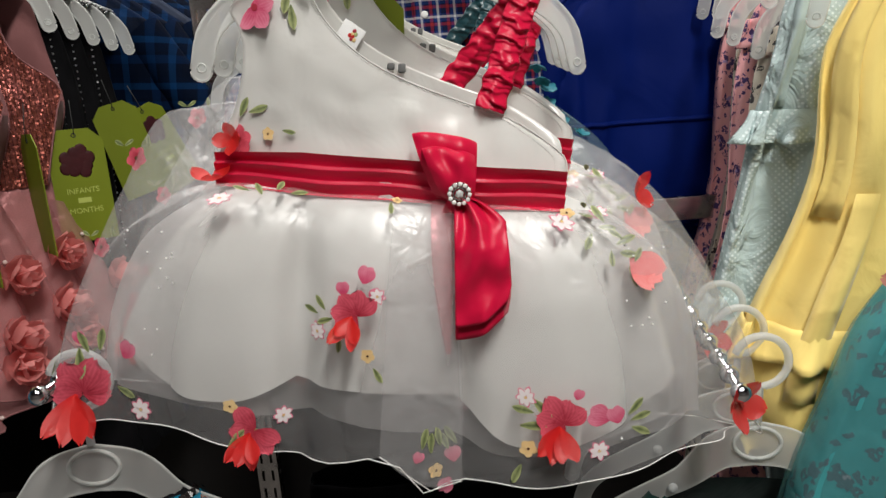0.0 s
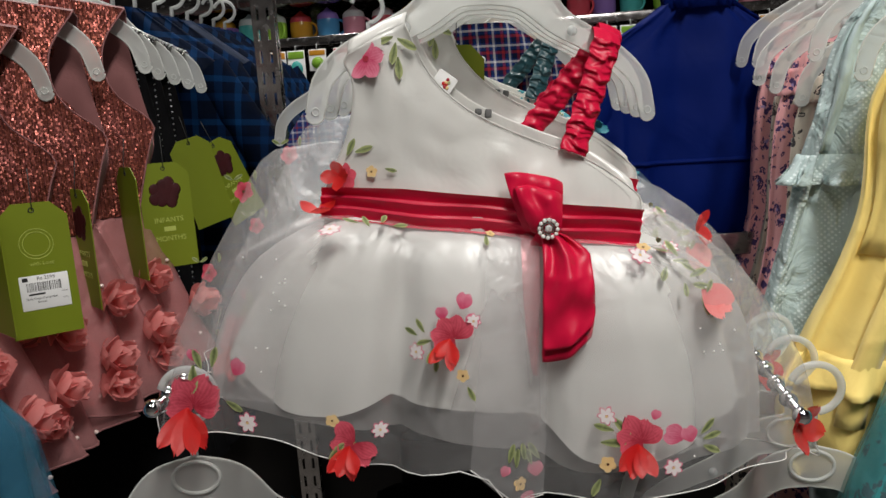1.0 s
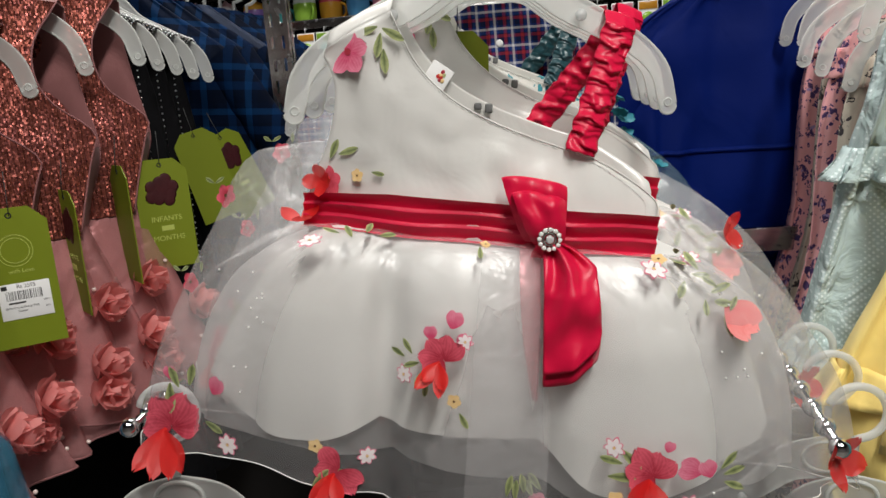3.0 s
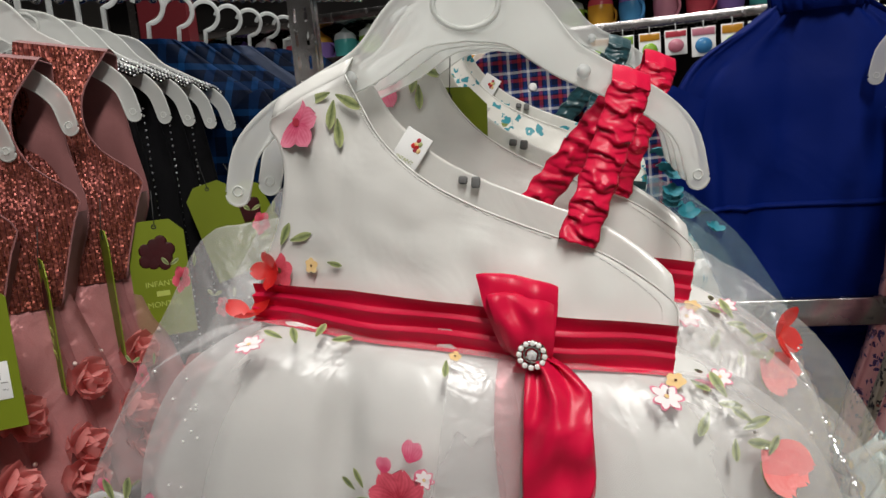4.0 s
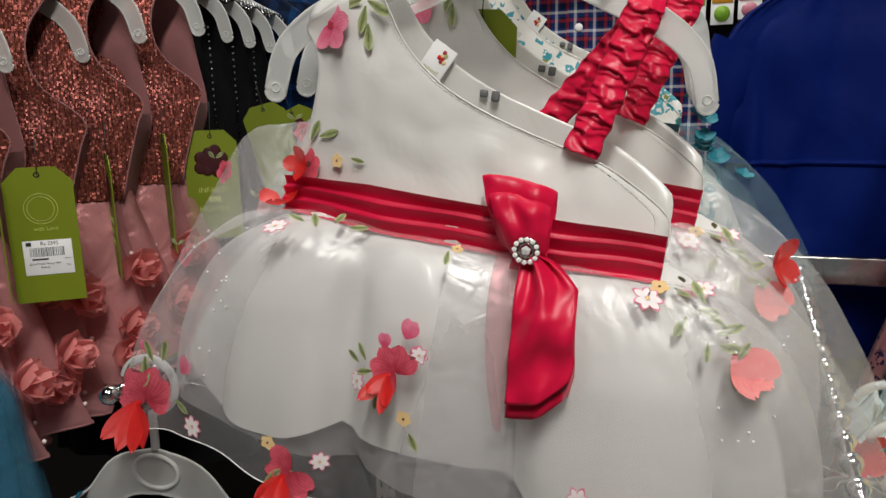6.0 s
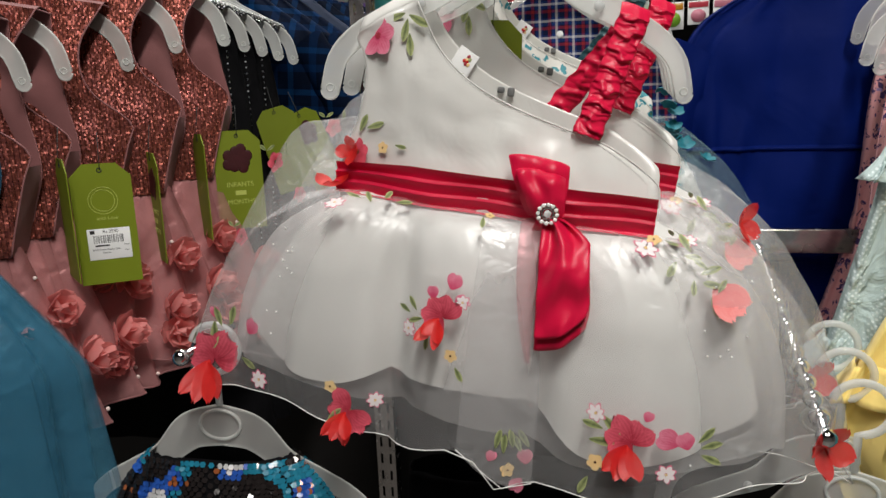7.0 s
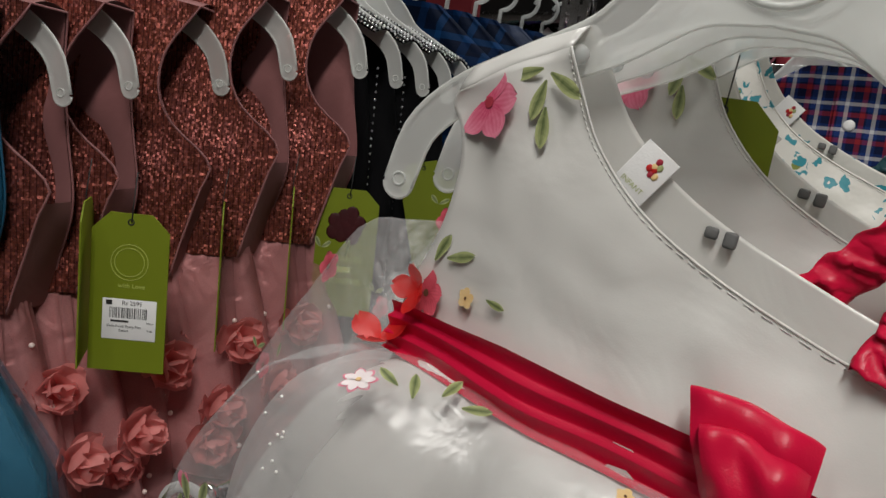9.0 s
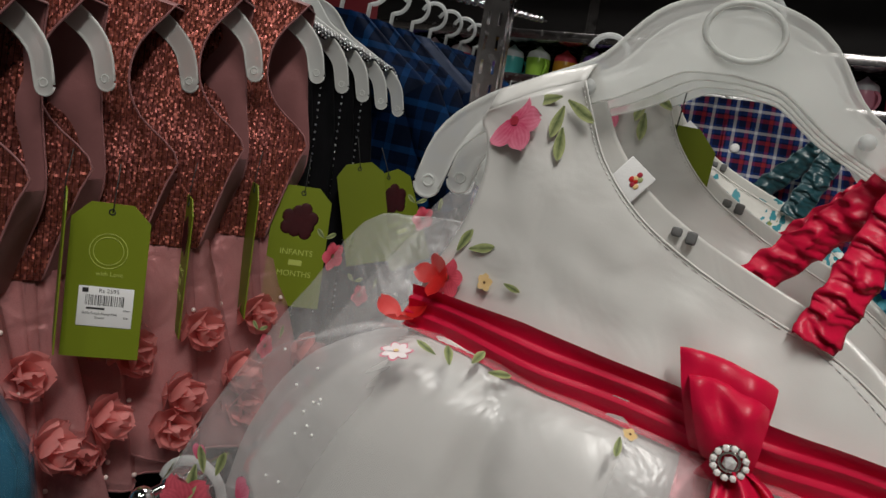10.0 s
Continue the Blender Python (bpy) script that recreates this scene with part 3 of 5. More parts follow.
LIN = [(0, 0.110, 0.006, -0.006), (0.1, 0.132, 0.018, -0.016), (0.25, 0.159, 0.027, -0.042), (0.5, 0.181, 0.031, -0.082), (0.75, 0.193, 0.032, -0.118), (1, 0.200, 0.030, -0.150)]
NET = [(0, 0.110, 0.004, -0.008), (0.12, 0.146, 0.014, -0.020), (0.3, 0.186, 0.023, -0.050), (0.6, 0.212, 0.026, -0.104), (1, 0.222, 0.024, -0.166)]
# the uneven hems of the three layers, from side to side
ORG_HEM = [(-0.27, -0.196), (-0.2, -0.182), (-0.148, -0.178), (-0.11, -0.183), (-0.048, -0.187), (-0.004, -0.180), (0.011, -0.194), (0.024, -0.210), (0.056, -0.203), (0.1, -0.204), (0.14, -0.198), (0.178, -0.188), (0.218, -0.172), (0.27, -0.162)]
LIN_HEM = [(-0.21, -0.112), (-0.19, -0.134), (-0.168, -0.153), (-0.125, -0.156), (-0.072, -0.138), (-0.060, -0.140), (-0.004, -0.149), (0.044, -0.158), (0.079, -0.182), (0.12, -0.176), (0.165, -0.158), (0.20, -0.138), (0.21, -0.118)]
NET_HEM = [(-0.22, -0.150), (-0.17, -0.166), (-0.10, -0.168), (-0.03, -0.166), (0.03, -0.174), (0.08, -0.194), (0.16, -0.182), (0.22, -0.160)]
SQ = 2 / 2.5


def lobes(x):
    """Three hanging panels with deep folds between them."""
    bump = lambda at, wide: math.exp(-(((x - at) / wide) ** 2))
    return 0.015 * bump(-0.125, 0.05) + 0.013 * bump(-0.012, 0.04) + 0.017 * bump(0.115, 0.055) - 0.015 * bump(-0.067, 0.011) - 0.013 * bump(0.042, 0.012)


def bell(keys, th, k, folds, phase, grow=1.0):
    """A point of a gathered skirt at the angle th and the share k of its length."""
    a, b, z = curve(keys, k)
    c, s = math.cos(th), math.sin(th)
    ripple = 0.5 * math.sin(7 * th + phase) + 0.3 * math.sin(12 * th + 2.1 * phase) + 0.2 * math.sin(19 * th + phase)
    w = folds * (0.25 + k) * ripple
    w += 0.0022 * math.exp(-5 * k) * math.sin(52 * th + 3 * math.sin(5 * th) + phase) * min(1, k * 9)
    bb = b if s < 0 else 0.055 + 0.02 * k
    x = a * grow * math.copysign(abs(c) ** SQ, c)
    y = bb * grow * math.copysign(abs(s) ** SQ, s)
    if s < 0:
        part_way = min(1, 0.15 + 2.2 * k) * min(1, -3 * s)
        y -= lobes(x) * part_way * (0.55 if keys is ORG else 1.0)
        if keys is ORG:
            y -= 0.020 * math.exp(-(((x + 0.12) / 0.06) ** 2) - ((k - 0.14) / 0.16) ** 2) * min(1, 8 * k) + 0.014 * k * math.exp(-(((x - 0.1) / 0.07) ** 2))
    x += w * c
    y += w * s
    low, top = keys[-1][3], keys[0][3]
    if s < 0:
        hem = curve(ORG_HEM if keys is ORG else LIN_HEM if keys is LIN else NET_HEM, x)[0]
        z = top + (z - top) * ((hem - top) / (low - top) * min(1, -6 * s) + 1 - min(1, -6 * s))
    z -= (0.002 + 0.040 * max(0.0, x + 0.11)) * max(0, 1 - 4 * k) * (s < 0)
    z += 0.004 * k * k * math.sin(5 * th + phase)
    if keys is ORG:
        z += 0.004 * math.exp(-(((k - 0.13) / 0.1) ** 2)) * math.sin(11 * th + 0.6)
    if s > 0 and keys is ORG:
        puff = math.exp(-(((k - 0.24) / 0.22) ** 2)) * min(1, 2 * s + 0.1) * min(1, k * 8)
        z += (0.076 if c < 0 else 0.034) * puff
        x *= 1 + 0.02 * puff if c < 0 else 1 - 0.09 * min(1, 2 * s)
    return Vector((x, y, z))


def on_skirt(x, z, lift=0.0006):
    """The place on the front of the organza at x, z, and the way out of it."""
    k, th = 0.5, 4.71
    for _ in range(40):
        p = bell(ORG, th, k, 0.009, 1.0)
        k = min(1.0, max(0.05, k + (p.z - z) * 3.0))
        th = min(6.2, max(3.2, th + (x - p.x) * 3.0))
    q = bell(ORG, th + 0.02, k, 0.009, 1.0) - bell(ORG, th - 0.02, k, 0.009, 1.0)
    r = bell(ORG, th, min(1, k + 0.02), 0.009, 1.0) - bell(ORG, th, k - 0.02, 0.009, 1.0)
    out = q.cross(r).normalized()
    if out.y > 0:
        out = -out
    return p + out * lift, out


def petal(bm, m, length, width, cup, slot=0, n=8):
    """A rounded petal from the origin along x, cupped up along z; its map runs from root to rim and from side to side."""
    lay = bm.loops.layers.uv.verify()
    wave = noise.noise((m.translation.x * 300, m.translation.z * 300, length * 900))

    def at(u, v):
        s = math.sin(math.pi * min(1, u * 0.93 + 0.05)) ** 0.7
        edge = 1 + 0.05 * u * math.sin(9 * v + 20 * wave)
        return m @ Vector((length * u * edge, width * (v - 0.5) * s * (0.6 + 0.7 * u), cup * u * u * length + 0.25 * cup * width * (2 * v - 1) ** 2 + 0.35 * cup * length * u * math.sin(7 * v + 15 * wave) * 0.3))
    rows = [[bm.verts.new(at(i / n, j / 4)) for i in range(n + 1)] for j in range(5)]
    for j in range(4):
        for i in range(n):
            f = bm.faces.new((rows[j][i], rows[j][i + 1], rows[j + 1][i + 1], rows[j + 1][i]))
            f.material_index = slot
            for loop, (a, b) in zip(f.loops, ((i, j), (i + 1, j), (i + 1, j + 1), (i, j + 1))):
                loop[lay].uv = (a / n, b / 4)


def facing(p, out, spin=0.0):
    """A pose at p whose z looks along out."""
    return Matrix.Translation(p) @ out.to_track_quat("Z", "Y").to_matrix().to_4x4() @ pose(0, 0, 0, 0, 0, spin)


def bloom_print(p, out, size, petals, spin, colours, heart, parent, name="printed_flower", cup=0.015):
    bm = bmesh.new()
    base = facing(p, out, spin)
    for i in range(petals):
        petal(bm, base @ pose(0, 0, 0.0002 * (i % 2), 0, 0, 360 / petals * i + 12 * noise.noise((i, p.x * 90, 1))), size * (0.9 + 0.2 * noise.noise((i, p.z * 70, 4))), size * (2.7 if petals > 5 else 4.0) / petals * (1.35 if petals > 5 else 1.0), cup)
    t = bmesh.new()
    bmesh.ops.create_circle(t, cap_ends=True, segments=8, radius=size * 0.15)
    for f in t.faces:
        f.material_index = 1
    join(bm, t, base @ pose(0, 0, 0.0005))
    return part(name, bm, (colours, heart), parent)


def leaf_print(p, out, size, spin, parent):
    bm = bmesh.new()
    petal(bm, facing(p, out, spin), size * 1.15, size * 0.42, 0.015)
    return part("printed_leaf", bm, M_LEAF, parent)


def chiffon_flower(p, out, size, spin, parent, material, petals=5, name="fabric_flower"):
    """A loose flower of cut chiffon petals, sewn on by its middle."""
    bm = bmesh.new()
    base = facing(p, out, spin)
    for i in range(petals):
        petal(bm, base @ pose(0, 0, 0.0008, 0, -8 - 26 * abs(noise.noise((i * 3.1, p.x * 50, 2))), 360 / petals * i + 20 * noise.noise((i, p.z * 40, 7))), size * (0.85 + 0.3 * abs(noise.noise((i, 3, p.x * 30)))), size * 0.80, 0.28, n=7)
    return part(name, bm, material, parent)


def white_dress(m, kind, group):
    plain = kind != "white"
    satin, sash, veil = (M_TEAL_FLORAL, M_TEAL_SATIN, M_PALE_TEAL) if plain else (M_SATIN, M_RED, M_ORGANZA)
    label = "white satin toddler dress with teal flowers and teal sash" if plain else "white satin baby dress with red sash, bow and flowered organza"
    d = thing("party_dress", m, label, "dress", group)

    def bodice(u, v, back=False):
        z = -0.03 + v * 0.166
        if back:
            z2 = -0.03 + v * 0.172
            a, b = curve(SIDE, z2)[0], (curve(NECK, max(-0.03, z2 - 0.008))[0])
            x = a + (b - a) * u
            return Vector((x, chest(x, z2, True), z2 + 0.002 - 0.030 * (1 - u) ** 1.2 * max(0, (z2 - 0.09) / 0.06) ** 1.5))
        a, b = curve(SIDE, z)[0], curve(NECK, z)[0]
        x = a + (b - a) * u
        zz = z - 0.030 * (1 - u) ** 1.2 * max(0, (z - 0.09) / 0.052) ** 1.5
        y = chest(x, z) + (rumple(x * 1.6, 0, zz * 0.8, 24, 0.0045) + rumple(x, 3, zz, 55, 0.0016)) * (1 - abs(2 * u - 1) ** 4)
        return Vector((x, y, zz))

    part("bodice_front", grid(bodice, 34, 40), satin, d, thick=0.001)
    part("bodice_back", grid(lambda u, v: bodice(u, v, True), 26, 30), satin, d, thick=0.001)
    part("neck_edge", tube([bodice(1, i / 40) + Vector((0, -0.0008, 0)) for i in range(8, 41)], 0.0006, 5), satin, d)
    stitches = bmesh.new()
    for i in range(60):
        v = 0.22 + 0.77 * i / 60
        a, b = bodice(0.965, v), bodice(0.965, min(1, v + 0.008))
        tube([a + Vector((0, -0.0009, 0)), b + Vector((0, -0.0009, 0))], 0.00022, 4, stitches)
    part("stitching", stitches, M_THREAD, d)
    # the shoulder laps over the hanger
    def lap(u, v):
        p, q = bodice(u, 1), bodice(u, 1, True)
        s = p.lerp(q, v)
        return s + Vector((0, 0, 0.006 * math.sin(math.pi * v)))
    part("shoulder", grid(lap, 10, 8), satin, d, thick=0.001)

    def band(u, v):
        x = -0.1335 + u * 0.2455
        top = 0.0165 - 0.034 * max(0.0, x + 0.07) - 0.060 * max(0.0, -0.07 - x)
        low = -0.0105 - 0.032 * (x + 0.125)
        pleat = (v * 3) % 1.0
        slack = 0.0016 * math.sin(x * 60 + 2) * (0.4 + math.sin(v * 3.1))
        return Vector((x, chest(x, 0) - 0.0035 - 0.0046 * (1 - pleat) ** 1.4 + rumple(x, v * 0.05, 0, 26, 0.0022) + slack * 0.6, top + (low - top) * v + slack * 0.5))
    part("sash", grid(band, 60, 27), sash, d, "pleated teal satin sash" if plain else "pleated red satin sash")

    part("lining_skirt", grid(lambda u, v: bell(LIN, u * 6.2832, v, 0.007, 2.2), 150, 30, True), satin if plain else M_LINING, d)
    part("net_petticoat", grid(lambda u, v: bell(NET, u * 6.2832, v, 0.006, 0.4), 120, 22, True), veil if plain else M_NET, d, "stiff white net petticoat")
    start = 4.70

    def veil_at(u, v):
        s = u * 6.41
        return bell(ORG, start + s, v, 0.009, 1.0, 1.0 + 0.05 * max(0, s - 6.2) / 0.22 * min(1, 0.4 + v))
    over = part("overskirt", grid(veil_at, 150, 30), veil, d, "sheer white organza overskirt")
    part("hem_wire", tube([veil_at(i / 180, 1.0) for i in range(181)], 0.00045, 5), M_THREAD, over)
    # gathered shoulder strap
    def strap(u, v, back=False):
        s = v
        x, z = 0.0560 + 0.0230 * s, 0.050 + 0.086 * s
        y = chest(0.058, 0.05) * (1 - s) + 0.028 * s - 0.004
        if back:
            x, y, z = 0.024 + 0.0550 * s, 0.056 * (1 - s) + 0.050 * s, 0.059 + 0.077 * s
        ph = v * 44 + 4.5 * noise.noise((u * 1.8, v * 7, 2 + back)) + u * 1.8
        fine = v * 97 + 5 * noise.noise((u * 2.5, v * 11, 7 + back)) - u * 2
        cr = (1 - abs(math.sin(ph * 0.5))) ** 2 * 0.0036 + (1 - abs(math.sin(fine * 0.5))) ** 2 * 0.0014 - 0.0016
        w = 0.0098 + 0.0007 * math.sin(v * 37) + 0.0012 * max(0, v - 0.8) * 5
        return Vector((x + (u - 0.5) * 2 * w, y - 0.0035 * (1 - (2 * u - 1) ** 2) - cr, z - (u - 0.5) * 0.006 - cr * 0.4))
    part("strap", grid(strap, 14, 110), sash, d, thick=0.0008)
    part("back_strap", grid(lambda u, v: strap(u, v, True), 12, 60), sash, d, thick=0.0008)
    part("strap_loop", grid(lambda u, v: strap(u, 1).lerp(strap(u, 1, True), v) + Vector((0, 0, 0.009 * math.sin(math.pi * v))), 12, 12), sash, d)
    # neck label sewn inside the back
    seat = pose(-0.047, chest(-0.047, 0.092, True) - 0.003, 0.094, 0, 30, 8)
    bm = bmesh.new()
    soft_box(bm, -0.0085, 0.0085, -0.0004, 0.0004, -0.014, 0.012, 0.0003)
    bm.transform(seat)
    tab = part("neck_label", bm, M_CARD, d)
    for k in range(7):
        bm = bmesh.new()
        ball(bm, (0.0018 * math.cos(2.4 * k) * math.sqrt(k) * 0.6 + 0.002, -0.0006, 0.004 + 0.0026 * math.sin(2.4 * k) * math.sqrt(k) * 0.6), 0.0017, 7, (0.9, 0.2, 1))
        bm.transform(seat)
        part("woven_mark", bm, (M_SCARLET, M_YOLK, M_FLOWER, M_LEAF)[k % 4], tab)
    words("INFANT", 0.0032, seat @ pose(-0.0005, -0.0006, -0.0065, 90), M_LEAF, tab)
    # dark fastener at the back of the neck
    bm = bmesh.new()
    for k in (-1, 1):
        soft_box(bm, 0.004 * k - 0.0028, 0.004 * k + 0.0028, -0.0015, 0.0015, -0.003 - 0.001 * k, 0.003, 0.0012)
    bm.transform(pose(-0.012, chest(-0.012, 0.07, True) - 0.004, 0.0765))
    part("fastener", bm, M_CORD, d, "dark metal fastener")
    if plain:
        for x, z in ((0.130, 0.030), (0.122, 0.044), (0.138, 0.016), (0.150, 0.0), (0.160, -0.02), (0.175, -0.035), (0.140, -0.01), (0.165, -0.005)):
            p, out = on_skirt(x, min(z, -0.012), 0.004)
            p.z = max(p.z, z)
            chiffon_flower(p, out, 0.012, x * 4000, d, M_TEAL_PETAL, 5)
        return d

    # bow: a pleated loop and a hanging tail
    cy = chest(0.03, 0) - 0.001

    def loop(u, v, small=1.0, out=0.0):
        a = v * 6.2832
        up = 0.5 - 0.5 * math.cos(a)
        hw = (0.0120 + 0.0100 * up ** 0.7) * small
        x = 0.0345 - 0.0085 * up + (u * 2 - 1) * hw
        pleat = 0.0016 * math.sin(u * 9.0 + 1.2 * up) * up
        y = cy - 0.008 - out - 0.0088 * math.sin(a) * (0.6 + 0.4 * math.sin(math.pi * u)) - pleat * 1.6 + rumple(u * 1.3, up * 1.4, small, 2.4, 0.0045) * up
        z = -0.010 + (0.043 * small - 0.10 * (x - 0.026) - 0.0030 * abs(2 * u - 1) ** 4) * up
        return Vector((x, y, z))
    bow = part("bow", grid(loop, 36, 40), M_RED, d, "folded red satin bow with a round brooch")
    part("bow_fold", grid(lambda u, v: loop(u, v, 0.80, 0.0065) + Vector((0.003, 0, 0)), 30, 36), M_RED, bow)
    part("bow_knot", grid(lambda u, v: Vector((0.0370 + (0.0085 + 0.002 * math.cos(v * 6.28)) * math.cos(u * 6.2832), cy - 0.012 - 0.0065 * math.sin(v * math.pi) * (1 - 0.5 * math.cos(u * 6.2832) ** 2), -0.020 + 0.026 * v)), 24, 10, True), M_RED, bow)

    def tail(u, v, low=0.0, lift=0.0):
        left = 0.0340 + 0.0050 * v
        right = 0.0450 + 0.0220 * min(1, v * 5.0) ** 0.6 + 0.0085 * v - 0.003 * max(0, v - 0.85) * 6
        x = left + (right - left) * u
        z = -0.008 - v * (0.083 + low - 0.021 * u * u)
        y = -0.0235 - lift - 0.022 * min(1, v * 2.6) ** 0.8 - 0.005 * v - 0.0045 * math.sin(math.pi * u) - 0.0040 * math.sin(u * 15 + 3 * v) * max(0, 1 - v * 2.6) + rumple(u * 1.4, v * 1.6, low, 2.0, 0.0065)
        return Vector((x, y, z))
    part("bow_tail", grid(tail, 26, 34), M_RED, bow, thick=0.0008)
    part("under_tail", grid(lambda u, v: tail(u, v, 0.010, -0.004) + Vector((0.0005, 0, 0)), 18, 20), M_RED, bow, thick=0.0008)
    # brooch
    bp = Vector((0.0375, cy - 0.0255, -0.0045))
    bm = tube([bp + Vector((0.0066 * math.cos(a), 0.001, 0.0066 * math.sin(a))) for a in [i * 0.2618 for i in range(24)]], 0.0014, 6, closed=True)
    brooch = part("brooch", bm, M_SILVER, d, "round silver brooch set with clear stones")
    for i in range(13):
        a = i * 6.2832 / 12
        r, size = (0.0066, 0.0017) if i < 12 else (0.0, 0.0032)
        bm = bmesh.new()
        bmesh.ops.create_icosphere(bm, subdivisions=1, radius=size)
        bm.transform(Matrix.Translation(bp + Vector((r * math.cos(a), -0.0008, r * math.sin(a)))))
        part("stone", bm, M_GLASS if i == 12 else M_STONE, brooch, smooth=False)
    bm = tube([bp + Vector((0.0042 * math.cos(a), 0.001, 0.0042 * math.sin(a))) for a in [i * 0.3927 for i in range(16)]], 0.0008, 5, closed=True)
    part("inner_ring", bm, M_SILVER, brooch)

    # flowers printed on the organza, with loose chiffon petals over some of them
    def spray(x, z, size, spin, leaves, cloth_petals=True):
        size *= 0.82
        p, out = on_skirt(x, z)
        bm = bmesh.new()
        for i in range(6):
            turn = spin - 30 + 42 * i + 26 * noise.noise((i * 2.3, x * 80, 5))
            petal(bm, facing(p + out * 0.0003 * i, out, turn), size * (1.15 + 0.45 * noise.noise((i * 1.7, z * 60, 2))), size * 0.95, 0.02)
        part("printed_flower", bm, M_FLOWER, over)
        for i in range(leaves):
            a = math.radians(spin + 70 + i * 47)
            q, o = on_skirt(x + size * 1.75 * math.cos(a), z + size * 1.6 * math.sin(a), 0.001)
            leaf_print(q, o, size * 0.95, math.degrees(a) + 180, over)
        if cloth_petals:
            q, o = on_skirt(x - size * 0.15, z - size * 0.05, 0.003)
            bm = bmesh.new()
            for i in range(4):
                swing = noise.noise((i * 1.9, x * 60, 3))
                petal(bm, facing(q + o * 0.0014 * i, o, -96 + (i - 1.5) * 27 + 30 * swing) @ pose(0, 0, 0, 0, -12 - 30 * abs(swing), 0), size * (1.45 + 0.5 * swing), size * 0.70, 0.22)
            part("loose_petals", bm, M_SCARLET, over)

    def blossom(x, z, size, lift=0.0007):
        size *= 0.8
        p, out = on_skirt(x, z, lift)
        bloom_print(p, out, size * 1.16, 7, x * 900, M_PINKISH, M_PINKISH, over, "blossom_outline", 0.0)
        bloom_print(p + out * 0.0003, out, size, 7, x * 900, M_BLOSSOM, M_YOLK, over, "printed_blossom", 0.0)

    def marigold(x, z, size):
        p, out = on_skirt(x, z)
        bloom_print(p, out, size, 5, x * 700, M_YOLK, M_BROWN, over, "printed_marigold")

    def bud(x, z, size, spin):
        p, out = on_skirt(x, z)
        size *= 0.85
        bm = bmesh.new()
        for da in (-20, 8):
            petal(bm, facing(p, out, spin + da), size, size * 0.75, 0.015)
        part("printed_bud", bm, M_PINKISH, over)

    # a rolled pink fold where the organza laps over itself
    def roll(u, v):
        z = -0.012 - 0.10 * v
        p, out = on_skirt(0.0365 - 0.015 * u * (1 - 0.75 * v * v) - 0.003 * (1 - v), z, 0.0012)
        return p + out * 0.0025 * math.sin(math.pi * u)
    part("lapped_fold", grid(roll, 6, 22), M_PINK_FOLD, over, "pink tinted fold of the organza")
    spray(-0.222, -0.158, 0.025, 20, 3)
    bud(-0.190, -0.130, 0.016, 70)
    bud(-0.222, -0.122, 0.011, 100)
    for x, z, a in ((-0.208, -0.126, 80), (-0.216, -0.128, 110), (-0.196, -0.152, 340)):
        p, out = on_skirt(x, z, 0.001)
        leaf_print(p, out, 0.014, a, over)
    blossom(-0.178, -0.166, 0.010)
    spray(-0.096, -0.173, 0.019, 160, 2)
    blossom(-0.077, -0.162, 0.0085)
    marigold(-0.112, -0.155, 0.0058)
    spray(-0.026, -0.084, 0.017, 75, 0)
    bud(-0.035, -0.072, 0.011, 105)
    bud(-0.022, -0.063, 0.014, 80)
    bud(-0.017, -0.075, 0.012, 60)
    for x, z, a in ((-0.042, -0.088, 200), (-0.040, -0.094, 250), (-0.047, -0.083, 130), (-0.014, -0.119, 300), (-0.037, -0.099, 270), (-0.052, -0.086, 160)):
        p, out = on_skirt(x, z, 0.001)
        leaf_print(p, out, 0.010, a, over)
    blossom(-0.052, -0.098, 0.0082)
    blossom(-0.013, -0.071, 0.007)
    marigold(-0.018, -0.111, 0.0056)
    spray(0.114, -0.153, 0.020, 70, 2)
    bud(0.146, -0.149, 0.019, 170)
    bud(0.152, -0.152, 0.015, 120)
    bud(0.122, -0.136, 0.009, 80)
    for x, z, a in ((0.160, -0.150, 20), (0.161, -0.155, 340), (0.158, -0.146, 50), (0.094, -0.146, 170), (0.088, -0.184, 250)):
        p, out = on_skirt(x, z, 0.001)
        leaf_print(p, out, 0.013, a, over)
    blossom(0.140, -0.172, 0.009)
    blossom(0.088, -0.136, 0.0085)
    marigold(0.092, -0.172, 0.007)
    marigold(0.030, -0.196, 0.0065)
    bud(0.043, -0.192, 0.014, 110)
    bud(0.016, -0.188, 0.010, 70)
    bud(0.040, -0.204, 0.014, 250)
    for i in range(5):
        p, out = on_skirt(0.020 + 0.006 * i, -0.178 - 0.004 * (i % 2), 0.001)
        leaf_print(p, out, 0.013, 80 + 12 * i, over)
    blossom(-0.120, -0.016, 0.0105, 0.0015)
    blossom(0.106, -0.022, 0.0105, 0.0015)
    blossom(0.131, -0.010, 0.010, 0.001)
    blossom(0.137, 0.000, 0.008, 0.001)
    marigold(0.112, -0.006, 0.006)
    for i in range(4):
        p, out = on_skirt(-0.100 + 0.008 * i, -0.010 - 0.002 * (i % 2), 0.002)
        leaf_print(p, out, 0.011, 150 - 50 * i, over)
    p, out = on_skirt(-0.008, -0.014, 0.003)
    leaf_print(p, out, 0.009, 260, over)
    marigold(-0.004, -0.012, 0.004)
    for i in range(12):
        p, out = on_skirt(0.116 + 0.0042 * i, -0.010 - 0.0034 * i + 0.007 * (i % 3 - 1), -0.002)
        leaf_print(p, out, 0.010 + 0.003 * (i % 2), 215 + 110 * (i % 3) + 9 * i, over)
    p, out = on_skirt(0.156, -0.040, -0.004)
